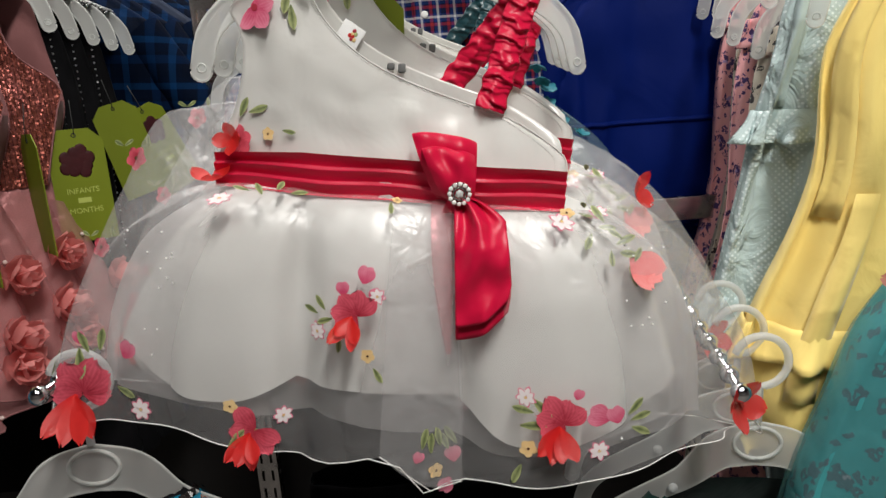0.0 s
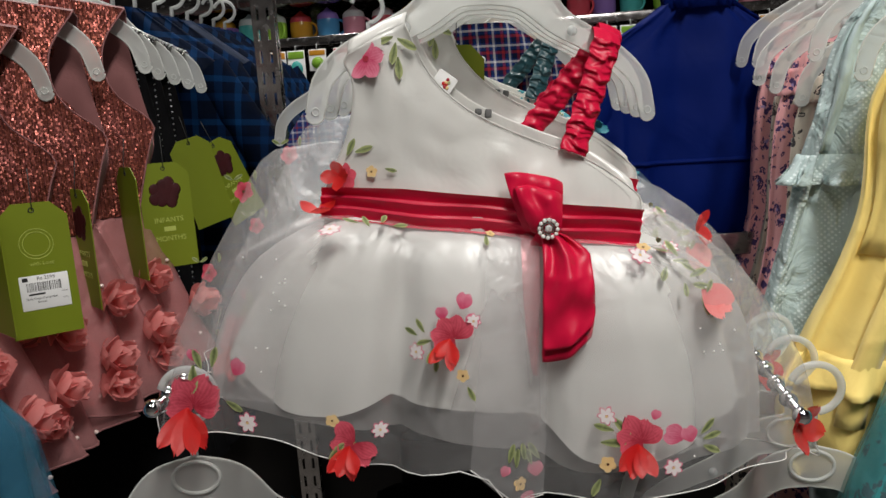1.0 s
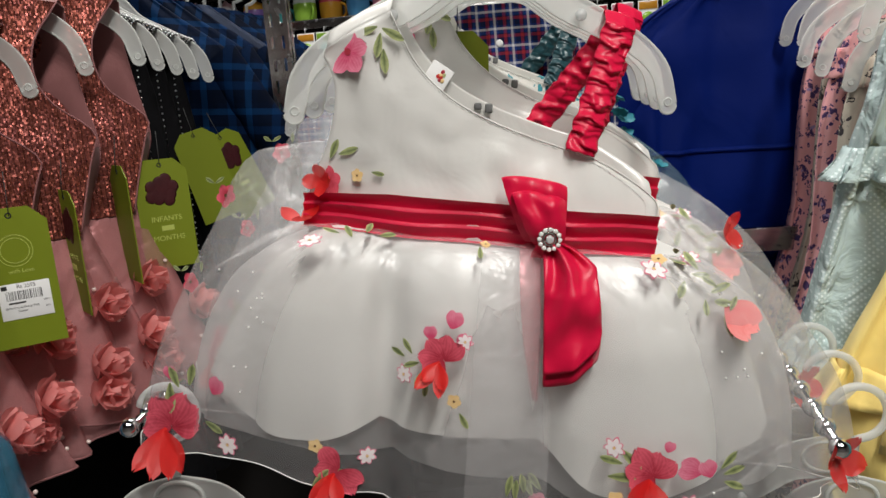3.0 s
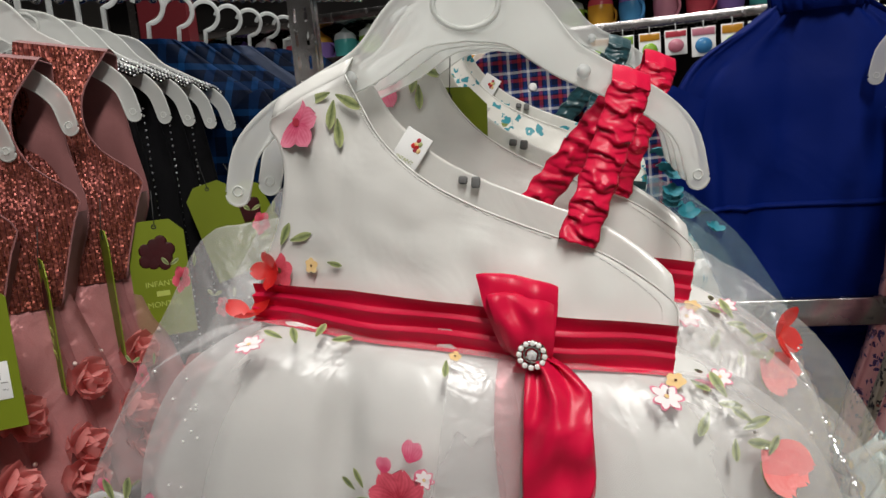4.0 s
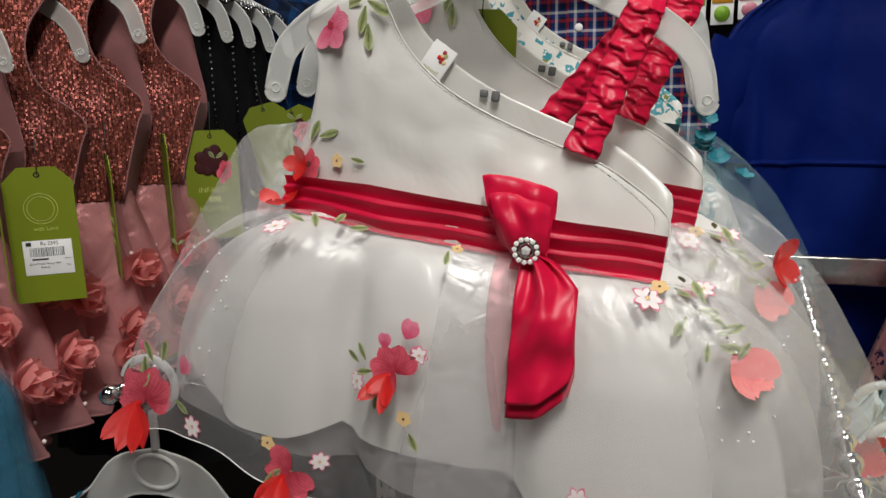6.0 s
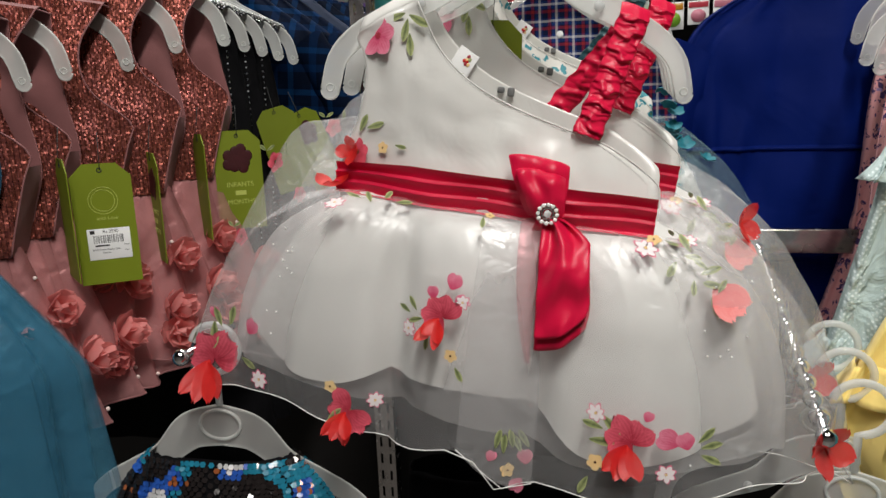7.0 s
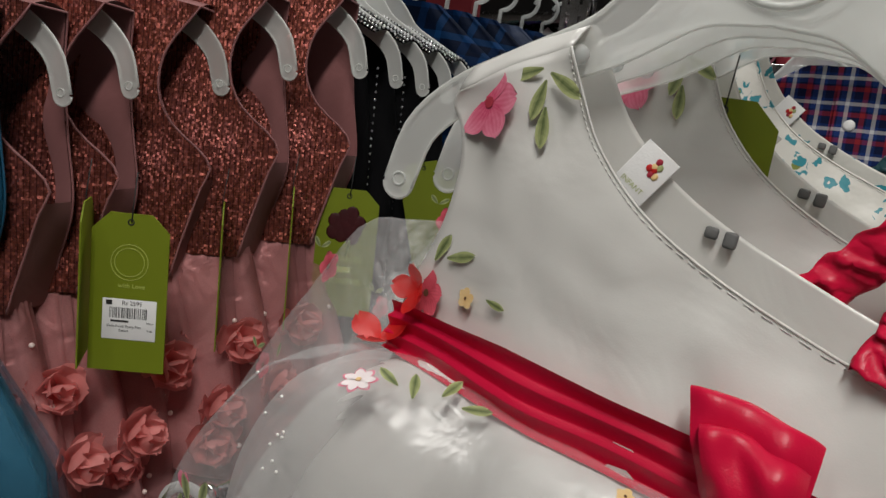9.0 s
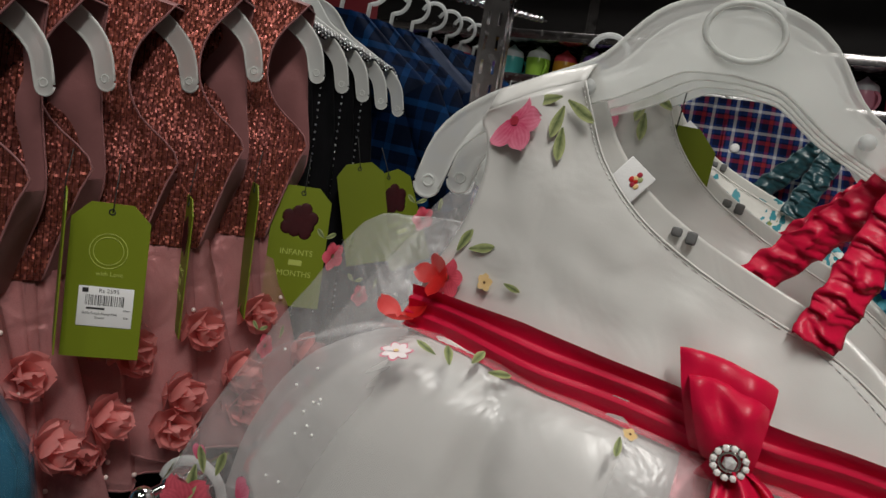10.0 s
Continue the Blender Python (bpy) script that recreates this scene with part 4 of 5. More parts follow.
    bm = bmesh.new()
    for turn in (-24, 0, 22):
        petal(bm, facing(p - out * 0.0004 * turn / 20, out, 318 + turn), 0.026, 0.018, 0.02, n=10)
    part("printed_petal", bm, M_PALE_PETAL, over)
    p, out = on_skirt(-0.150, -0.010, 0.004)
    chiffon_flower(p, out, 0.019, 60, over, M_SCARLET, 3, "loose_petals")
    p = bell(ORG, 6.15, 0.90, 0.009, 1.0)
    chiffon_flower(p + Vector((-0.014, -0.008, 0)), Vector((0.5, -0.85, 0.1)).normalized(), 0.024, 250, over, M_SCARLET, 4, "loose_petals")
    # flowers printed on the puffed back of the organza
    for th, k, s in ((2.70, 0.34, 0.010), (2.90, 0.46, 0.009)):
        p = bell(ORG, th, k, 0.009, 1.0)
        out = Vector((0.4 * math.cos(th), -1, 0.25)).normalized()
        bloom_print(p + out * 0.002, out, s, 5, 50 * th, M_FLOWER, M_BROWN, over)
        for da in (35, 100, 160):
            leaf_print(p + out * 0.001 + Vector((s * math.cos(da), 0, s * 0.9)), out, s * 0.8, da, over)
    # tiny clear beads caught on the organza
    for i in range(26):
        s = -1 if i % 2 else 1
        p, out = on_skirt(s * (0.15 + 0.075 * abs(noise.noise((i * 1.7, 2, 9)))), -0.035 - 0.12 * abs(noise.noise((i * 2.3, 5, 1))) * 1.6, 0.001)
        bm = bmesh.new()
        bmesh.ops.create_icosphere(bm, subdivisions=1, radius=0.0009)
        bm.transform(Matrix.Translation(p))
        part("bead", bm, M_STONE, over)
    # a few flowers on the bodice
    for x, z, s, mat_a, mat_b in ((-0.102, 0.109, 0.0165, M_PINKISH, M_FLOWER), (-0.116, 0.022, 0.012, M_FLOWER, M_BROWN), (-0.095, 0.027, 0.0052, M_YOLK, M_BROWN)):
        p = Vector((x, chest(x, z) - 0.0022, z))
        bloom_print(p, Vector((0.4 * x / 0.13, -1, 0.1)).normalized(), s, 5, 20, mat_a, mat_b, d)
    for x, z, s, spin in ((-0.083, 0.126, 0.012, 205), (-0.080, 0.125, 0.014, 335), (-0.081, 0.122, 0.014, 262), (-0.079, 0.112, 0.014, 278), (-0.114, 0.038, 0.012, 70), (-0.108, 0.041, 0.012, 20), (-0.085, 0.030, 0.008, 350)):
        leaf_print(Vector((x, chest(x, z) - 0.0028, z)), Vector((0, -1, 0.05)).normalized(), s, spin, d)
    p = Vector((-0.119, chest(-0.12, 0.02) - 0.004, 0.022))
    chiffon_flower(p, Vector((-0.5, -1, 0.1)).normalized(), 0.014, 100, d, M_SCARLET, 4, "loose_petals")
    return d


DRESS = pose(-0.029, 0.502, 1.248, 0, 7, 0)
first = white_dress(DRESS, "white", "white party dresses")
HANG = pose(-0.031, 0.507, 1.248, 0, 7, 12) @ pose(-0.010, 0.014, 0.18, 0, -4, 2) @ pose(0, 0, -0.18)
for i in range(4):
    small = Matrix.Translation((0, 0, 0.18)) @ Matrix.Scale(1 - 0.03 * i, 4) @ Matrix.Translation((0, 0, -0.18))
    hanger(Matrix.Translation((0.002 * i, 0.029 * i, 0.0)) @ HANG @ small)
second = copy_thing(first, pose(-0.008, 0.596, 1.266, 0, 9, 3))
chiffon_flower(Vector((0.164, -0.020, -0.028)), Vector((0.8, -0.6, 0.2)), 0.022, 60, second, M_SCARLET, 4, "loose_petals")


# ---- teal flowered dresses behind the white ones ----
shift = Matrix.Translation((0.005, 0.310, 0.050))
white_dress(shift @ DRESS, "teal", "teal flowered dresses")
hanger(shift @ HANG)


# ---- hang tags ----
def hang_tag(m, style, group="lime hang tags"):
    tag = thing("hang_tag", m, {"price": "lime green card price tag with white barcode sticker", "berry": "lime green card hang tag with dark berry print", "plain": "plain lime green card hang tag on black string"}[style], "price tag", group)
    w, h, c = 0.026, 0.112, 0.012
    bm = bmesh.new()
    rim = [(-w, -h), (w, -h), (w, -c), (w - c, 0), (-w + c, 0), (-w, -c)]
    lo = [bm.verts.new((x, 0.0005, z)) for x, z in rim]
    hi = [bm.verts.new((x, -0.0005, z)) for x, z in rim]
    bm.faces.new(lo[::-1])
    bm.faces.new(hi)
    for i in range(6):
        bm.faces.new((lo[i], lo[(i + 1) % 6], hi[(i + 1) % 6], hi[i]))
    bmesh.ops.recalc_face_normals(bm, faces=bm.faces)
    part("card", bm, M_LIME, tag, smooth=False)
    part("eyelet", tube([(0.002 * math.cos(a), -0.0007, -0.006 + 0.002 * math.sin(a)) for a in [k * 0.7854 for k in range(8)]], 0.0005, 4, closed=True), M_INK, tag)
    part("string", tube([(0.0005, -0.001, -0.006), (0.001, -0.001, 0.004), (0.002, 0.002, 0.028)], 0.0005, 4), M_INK, tag)
    flat = pose(0, -0.0009, 0, 90, 0, 0)
    if style == "price":
        bm = bmesh.new()
        soft_box(bm, -0.017, 0.0195, -0.0009, -0.0004, -0.089, -0.060, 0.0003)
        sticker = part("sticker", bm, M_CARD, tag)
        seed = random.Random(4)
        bm = bmesh.new()
        x = -0.012
        while x < 0.013:
            wide = seed.choice((0.0003, 0.0005, 0.0008))
            box(bm, x, x + wide, -0.0011, -0.0009, -0.0735, -0.066)
            x += wide + seed.choice((0.0004, 0.0006, 0.0009))
        part("barcode", bm, M_INK, sticker, smooth=False)
        words("Rs 2595", 0.0042, pose(0.003, -0.001, -0.0628, 90), M_INK, sticker)
        words("Girls Frock Fancy Net", 0.0026, pose(-0.002, -0.001, -0.0795, 90), M_INK, sticker)
        words("flower", 0.0026, pose(-0.002, -0.001, -0.0825, 90), M_INK, sticker)
        words("Infant", 0.0020, pose(0.0155, -0.001, -0.076, 90), M_INK, sticker)
        words("Kids", 0.0020, pose(0.0155, -0.001, -0.0815, 90), M_INK, sticker)
        bm = bmesh.new()
        box(bm, -0.011, 0.001, -0.0011, -0.0009, -0.0765, -0.0751)
        box(bm, -0.0145, -0.0105, -0.0011, -0.0009, -0.0645, -0.0612)
        part("print_bar", bm, M_INK, sticker, smooth=False)
        bm = bmesh.new()
        for r in (0.010, 0.0125):
            tube([(r * math.cos(a), -0.0006, -0.034 + r * math.sin(a)) for a in [k * 0.2618 for k in range(24)]], 0.0003, 4, bm, True)
        part("embossed_seal", bm, M_LIME_INK, tag)
        words("with Love", 0.0045, pose(0.002, -0.0008, -0.0505, 90), M_LIME_INK, tag)
    if style == "berry":
        bm = bmesh.new()
        for i in range(13):
            a = i * 2.4
            r = 0.0038 * math.sqrt(i)
            ball(bm, (r * math.cos(a), -0.0006, -0.032 + r * math.sin(a) * 0.9), 0.0062, 8, (1, 0.06, 1.1))
        part("berry_print", bm, M_BERRY, tag)
        words("INFANTS", 0.0075, pose(0, -0.0008, -0.061, 90), M_LIME_INK, tag)
        bm = bmesh.new()
        box(bm, -0.006, 0.006, -0.0009, -0.0006, -0.073, -0.068)
        part("print_bar", bm, M_LIME_INK, tag, smooth=False)
        words("MONTHS", 0.0075, pose(0, -0.0008, -0.081, 90), M_LIME_INK, tag)
    return tag


# ---- sequinned dresses with net skirts ----
P_SIDE = [(-0.075, 0.110), (-0.04, 0.119), (0.0, 0.131), (0.012, 0.136), (0.024, 0.130), (0.045, 0.106), (0.07, 0.096), (0.1, 0.100), (0.132, 0.122)]
P_BACK = [(-0.075, 0.110), (-0.04, 0.120), (0.0, 0.133), (0.05, 0.126), (0.1, 0.120), (0.132, 0.122)]
P_NECK = [(-0.058, 0.0), (0.058, 0.0), (0.066, 0.012), (0.085, 0.030), (0.11, 0.042), (0.145, 0.052)]
P_SKIRT = [(0, 0.110, 0.030, -0.068), (0.15, 0.116, 0.036, -0.092), (0.5, 0.128, 0.044, -0.15), (1, 0.147, 0.058, -0.245)]


def sequin_dress(m, seq, lin, net, label, flowers, group, long=1.0, wide=0.0):
    d = thing("sequin_dress", m, label, "dress", group)

    def panel(side, y0, bow):
        def fn(u, v):
            z = -0.075 + 0.207 * v
            a, b = curve(P_NECK, z)[0], curve(P_BACK if y0 > 0 else P_SIDE, z)[0]
            x = a + (b - a) * u
            zz = z + (0.012 * (1 - u) * max(0, z - 0.10) / 0.032)
            y = y0 + bow * (1 - (x / 0.13) ** 2) * (1 - 0.6 * max(0, z) / 0.14) + rumple(x * side, y0, zz, 22, 0.004)
            return Vector((x * side, y, zz))
        return fn
    for name, y0, bow, mat in (("front_lining", -0.009, -0.019, lin), ("bodice_back", 0.020, 0.018, seq), ("back_lining", 0.018, 0.016, lin), ("bodice_front", -0.011, -0.021, seq)):
        bm = bmesh.new()
        for side in (-1, 1):
            grid(panel(side, y0, bow), 12, 26, bm=bm)
        part(name, bm, mat, d)
    for side in (-1, 1):
        f, b = panel(side, -0.011, -0.021), panel(side, 0.020, 0.018)
        edge = tube([f(1, i / 26) for i in range(27)] + [b(1, i / 26) for i in range(26, -1, -1)], 0.0009, 5)
        grid(lambda u, v: f(u, 1).lerp(b(u, 1), v) + Vector((0, 0, 0.004 * math.sin(math.pi * v))), 8, 5, bm=edge)
        grid(lambda u, v: f(1, u * 0.38).lerp(b(1, u * 0.38), v), 10, 3, bm=edge)
        part("binding", edge, lin, d)

    def skirt(grow, ph, amp):
        def fn(u, v):
            th = u * 6.2832
            a, b, z = curve(P_SKIRT, v)
            w = 1 + grow * v + amp * (0.3 + v) * (0.5 * math.sin(9 * th + ph) + 0.4 * math.sin(16 * th + 2 * ph)) + 0.03 * math.sin(40 * th) * (1 - v)
            w *= 1 + wide * min(1, 3 * v) * (1 - 0.45 * v)
            z = -0.068 + (z + 0.068) * long
            return Vector((a * w * math.cos(th), b * w * math.sin(th), z + 0.006 * v * math.sin(6 * th + ph)))
        return fn
    part("underskirt", grid(skirt(-0.12, 0.5, 0.08), 80, 14, True), lin, d)
    for k, (g, ph) in enumerate(((0.0, 1.3), (0.12, 2.6))):
        f = skirt(g, ph, 0.10)
        layer = part("net_skirt", grid(f, 100, 18, True), net, d)
        part("hem_cord", tube([f(i / 100, 1) for i in range(100)], 0.0011, 5, closed=True), lin, layer)
    if flowers:
        f = skirt(0.12, 2.6, 0.10)
        seed = random.Random(flowers)
        for u, v in ((0.90, 0.44), (0.80, 0.52), (0.97, 0.66), (0.86, 0.84), (0.72, 0.7)):
            p = f(u + seed.uniform(-0.02, 0.02), v)
            out = Vector((p.x, p.y * 3, 0.02)).normalized()
            bm = bmesh.new()
            for i in range(13):
                petal(bm, facing(p + out * 0.002, out, 0) @ pose(0, 0, 0.0008 * i, 0, -8 - 4.6 * i, i * 137 + 30), 0.0225 + 0.004 * seed.random(), 0.024, 0.35, n=6)
            part("fabric_flower", bm, M_CORAL, d, "coral chiffon flower")
        for i in range(14):
            p = f(seed.uniform(0.66, 1.02), seed.uniform(0.15, 0.95))
            bm = bmesh.new()
            ball(bm, p + Vector((p.x, p.y * 3, 0)).normalized() * 0.002, 0.0021, 8)
            part("pearl_bead", bm, M_PEARL, d)
    return d


M_SEQ_BLUE = sequins("blue_sequins", ((0.02, 0.20, 0.36), (0.01, 0.08, 0.20), (0.10, 0.32, 0.46)), 0.0034)
M_CYAN_LIN = cloth("cyan_satin", (0.010, 0.085, 0.15), (0.007, 0.055, 0.11), 0.35, 0.0, 20, 1200, 0.1, 0.4, 0.5)
ROW = ((-0.452, 0.505, 1.350), (-0.448, 0.552, 1.360), (-0.427, 0.615, 1.370), (-0.396, 0.655, 1.388), (-0.374, 0.715, 1.398))
for i, (x, y, z) in enumerate(ROW):
    m = pose(x, y, z, 0, 0, 22) @ pose(-0.134, 0, -0.076)
    sequin_dress(m, M_SEQ_PINK, M_PINK_LIN, M_TULLE_PINK, "rose sequin baby dress with pink net skirt and fabric flowers", i + 3, "rose sequin dresses")
    hanger(m @ pose(0, 0.003, 0))
m = pose(-0.452, 0.458, 1.352, 0, 0, 18) @ pose(-0.134, 0, -0.076)
sequin_dress(m, M_SEQ_BLUE, M_CYAN_LIN, M_TULLE_CYAN, "bright blue sequin dress with long cyan net skirt", 0, "blue net dresses", 1.9, 0.55)
hanger(m @ pose(0, 0.003, 0))

hang_tag(pose(-0.407, 0.532, 1.277, 0, 0, 36), "price")
hang_tag(pose(-0.436, 0.518, 1.283, 0, 0, -40), "plain")
hang_tag(pose(-0.412, 0.615, 1.281, 0, 2, -42), "berry")
hang_tag(pose(-0.385, 0.662, 1.297, 0, 0, -46), "plain")
hang_tag(pose(-0.368, 0.712, 1.298, 0, 0, 34), "berry")
hang_tag(pose(-0.390, 0.850, 1.322, 0, -14, 40), "plain")
hang_tag(pose(-0.372, 0.885, 1.316, 0, -24, 48), "berry")
hang_tag(pose(-0.051, 0.600, 1.386, 0, 3, 10), "plain")


# ---- other garments ----
def garment(name, label, category, m, keys, material, folds=0.004, waves=9, group="", sides=64, rows=34, phase=0.0, rough=0.006):
    """A hanging garment: a flattened tube through (height, left, right, depth) keys, with hanging folds."""
    g = thing(name, m, label, category, group)
    top, low = keys[-1][0], keys[0][0]

    def fn(u, v):
        z = low + (top - low) * v
        a, b, dep = curve(keys, z)
        th = u * 6.2832
        c, s = math.cos(th), math.sin(th)
        x = b * abs(c) ** 0.75 if c > 0 else a * abs(c) ** 0.75
        w = folds * (1.15 - v) * math.sin(waves * th + phase + 2 * noise.noise((u * 4, v * 2, phase)))
        y = dep * math.copysign(abs(s) ** 0.8, s) + w + rumple(x, s, z, 14, rough)
        return Vector((x, y, z))
    part("body", grid(fn, sides, rows, True), material, g)
    return g, fn


def ruffle(parent, fn, v, drop, flare, material, name="ruffle", waves=26):
    def at(u, w):
        p = fn(u, v)
        out = Vector((p.x * 0.4, p.y * 3, 0)).normalized()
        k = 1 + 0.5 * math.sin(waves * 6.2832 * u) * w
        return p + out * (0.003 + flare * w * k) + Vector((0, 0, 0.004 - drop * w))
    return part(name, grid(at, 160, 6, True), material, parent, thick=0.0006)


M_STUD = metal("silver_stud", (0.9, 0.9, 0.92), 0.3)
# dark studded tops
for i in range(4):
    y = 0.79 + 0.045 * i
    m = pose(-0.390, y, 1.397 - 0.003 * i, 0, 0, 10) @ pose(-0.134, 0, -0.076)
    g, fn = garment("studded_top", "black cloth top with rows of silver studs on a hanger", "top", m, [(-0.42, -0.13, 0.13, 0.03), (-0.2, -0.11, 0.11, 0.03), (0.0, -0.11, 0.11, 0.028), (0.09, -0.10, 0.10, 0.022), (0.138, -0.085, 0.085, 0.012)], M_BLACK, group="black studded tops", sides=36, rows=18, phase=i)
    studs = bmesh.new()
    for r in range(7):
        for k in range(18):
            w, q = k / 17, r / 6
            ball(studs, (0.056 + 0.064 * w, -0.024 + 0.048 * q, 0.1475 - 0.030 * w + 0.006 * math.sin(math.pi * q)), 0.0015, 5)
    for col in range(5):
        for k in range(40):
            ball(studs, (0.10 - 0.014 * col, -0.033, 0.09 - 0.0075 * k), 0.0012, 4)
    part("stud_work", studs, M_STUD, g, "rows of small silver studs")["kind"] = "stuff"
    strap = grid(lambda u, v: Vector((0.056 + 0.064 * u, -0.024 + 0.048 * v, 0.146 - 0.030 * u + 0.006 * math.sin(math.pi * v))), 12, 8)
    part("shoulder", strap, M_BLACK, g, thick=0.002)
    hanger(m)

# blue plaid shirts further along the same arm
for i in range(8):
    y = 0.985 + 0.072 * i
    m = pose(-0.535, y, 1.304 + 0.004 * i, 0, 4, 8)
    g, fn = garment("plaid_shirt", "dark blue plaid child's shirt on a hanger", "shirt", m, [(-0.42, -0.17, 0.17, 0.03), (-0.07, -0.16, 0.17, 0.03), (0.08, -0.16, 0.185, 0.03), (0.125, -0.13, 0.150, 0.03), (0.165, -0.09, 0.09, 0.022), (0.195, -0.05, 0.05, 0.018), (0.205, -0.035, 0.035, 0.016)], M_DENIM if i != 3 else M_NAVY, group="blue plaid shirts", sides=40, rows=20, phase=i)

    def sleeve(u, v):
        th = u * 6.2832
        c = Vector((0.125 + 0.085 * v, 0, 0.12 - 0.13 * v))
        return c + Vector((0.022 * math.cos(th), 0.034 * math.sin(th), 0.034 * math.cos(th) * 0.6))
    part("sleeve", grid(sleeve, 20, 8, True), M_DENIM if i != 3 else M_NAVY, g)
    hanger(m)

# plaid shirt and check shirt straight behind
m = pose(-0.02, 0.905, 1.255, 0, 0, 6)
g, fn = garment("plaid_shirt", "red, navy and white plaid child's shirt on a hanger", "shirt", m, [(-0.14, -0.15, 0.15, 0.03), (0.0, -0.14, 0.14, 0.032), (0.08, -0.14, 0.14, 0.03), (0.13, -0.11, 0.11, 0.025), (0.165, -0.07, 0.07, 0.022), (0.185, -0.04, 0.04, 0.02)], M_PLAID, group="plaid shirts")
part("placket", grid(lambda u, v: fn(0.75, 0.15 + 0.8 * v) + Vector((0.012 * (u - 0.5) * 2, -0.003, 0)), 3, 20), M_PLAID, g)
for k in range(5):
    bm = bmesh.new()
    ball(bm, fn(0.75, 0.3 + 0.14 * k) + Vector((0, -0.004, 0)), 0.0045, 10, (1, 0.4, 1))
    part("button", bm, M_CARD, g)
hanger(m @ pose(0, 0, 0.02))
m = pose(-0.165, 0.965, 1.225, 0, 0, 6)
g, fn = garment("check_shirt", "blue and white check child's shirt on a hanger", "shirt", m, [(-0.12, -0.12, 0.12, 0.03), (0.0, -0.12, 0.12, 0.03), (0.08, -0.125, 0.125, 0.03), (0.12, -0.10, 0.10, 0.025), (0.155, -0.06, 0.06, 0.022), (0.185, -0.04, 0.04, 0.02)], M_CHECK, group="plaid shirts")
hanger(m @ pose(0, 0, 0.01))

# royal blue shirt
m = pose(0.276, 0.965, 1.25, 0, 0, 4)
g, fn = garment("blue_shirt", "royal blue cotton child's shirt with fold creases on a hanger", "shirt", m,
                [(-0.22, -0.15, 0.15, 0.030), (-0.1, -0.148, 0.148, 0.032), (0.05, -0.150, 0.150, 0.032), (0.11, -0.150, 0.150, 0.03), (0.155, -0.125, 0.125, 0.026), (0.19, -0.07, 0.07, 0.024), (0.208, -0.045, 0.045, 0.022)], M_ROYAL, folds=0.007, waves=6, rough=0.016)


def crease(u, v):
    p = fn(0.52 + 0.46 * u, 0.17 + 0.02 * v)
    return p + Vector((0, -0.0035 * math.sin(math.pi * v), 0))


part("fold_crease", grid(crease, 30, 6), M_ROYAL, g)
part("upper_fold_crease", grid(lambda u, v: fn(0.52 + 0.46 * u, 0.50 + 0.018 * v) + Vector((0, -0.004 * math.sin(math.pi * v), 0)), 30, 6), M_ROYAL, g)
part("collar", grid(lambda u, v: fn(u, 1.0) * (1 + 0.10 * v * (1 - v) * 4) + Vector((0, -0.012 * v, 0.030 * math.sin(math.pi * v * 0.9) - 0.02 * v)), 40, 8, True), M_ROYAL, g, thick=0.001)
for s in (-1, 1):
    def sleeve(u, v, s=s):
        th = u * 6.2832
        c = Vector((s * (0.125 + 0.052 * v), 0.004 * v, 0.12 - 0.15 * v))
        return c + Vector((0.030 * math.cos(th) * s, 0.026 * math.sin(th) + rumple(u * 2, v, s, 3, 0.004), 0.018 * math.cos(th)))
    part("sleeve", grid(sleeve, 30, 12, True), M_ROYAL, g)
hanger(m @ pose(0, 0, 0.0))

# cotton dresses on the other side
RIGHT = [(0.450, 0.890, 1.292), (0.455, 0.850, 1.288), (0.436, 0.800, 1.265), (0.437, 0.757, 1.254), (0.439, 0.700, 1.238)]
for i, (x, y, z) in enumerate(RIGHT):
    mat = M_CREAM_FLORAL if i in (1, 3) else M_PINK_FLORAL
    m = pose(x, y, z, 0, 0, -10)
    label = "cream cotton dress with black flower print" if i in (1, 3) else "pink cotton dress with navy flower print and gathered waist"
    g, fn = garment("floral_dress", label, "dress", m, [(-0.42, -0.19, 0.19, 0.05), (-0.28, -0.165, 0.165, 0.04), (-0.135, -0.128, 0.128, 0.028), (-0.06, -0.122, 0.122, 0.028), (0.03, -0.116, 0.116, 0.024), (0.09, -0.10, 0.10, 0.02), (0.125, -0.085, 0.085, 0.012)], mat, folds=0.008, waves=11, group="floral cotton dresses", phase=i)
    part("waist_seam", grid(lambda u, v: fn(u, 0.52 + 0.03 * v) * 1.01 + Vector((0, 0, 0)), 64, 3, True), mat, g)
    ruffle(g, fn, 0.93, 0.030, 0.010, mat, "sleeve_ruffle")
    hanger(m @ pose(0, 0, 0.005))
m = pose(0.425, 0.640, 1.285, 0, 0, -12)
g, fn = garment("mint_dress", "pale mint dotted cotton top with ruffles on a hanger", "dress", m, [(-0.215, -0.188, 0.170, 0.040), (-0.12, -0.166, 0.150, 0.034), (-0.03, -0.146, 0.138, 0.028), (0.03, -0.130, 0.130, 0.026), (0.09, -0.115, 0.115, 0.02), (0.128, -0.09, 0.09, 0.014)], M_MINT, folds=0.010, waves=7, group="mint outfits", rough=0.012)
ruffle(g, fn, 0.56, 0.028, 0.016, M_MINT, "chest_ruffle")
ruffle(g, fn, 0.06, 0.034, 0.022, M_MINT, "hem_ruffle")
part("placket", grid(lambda u, v: fn(0.56 + 0.035 * u, 0.58 + 0.4 * v) + Vector((0, -0.003, 0)), 4, 12), M_MINT_PLAIN, g, thick=0.001)
hanger(m @ pose(0, 0, 0.0))
m2 = pose(0.44, 0.655, 1.05, 0, 0, -12)
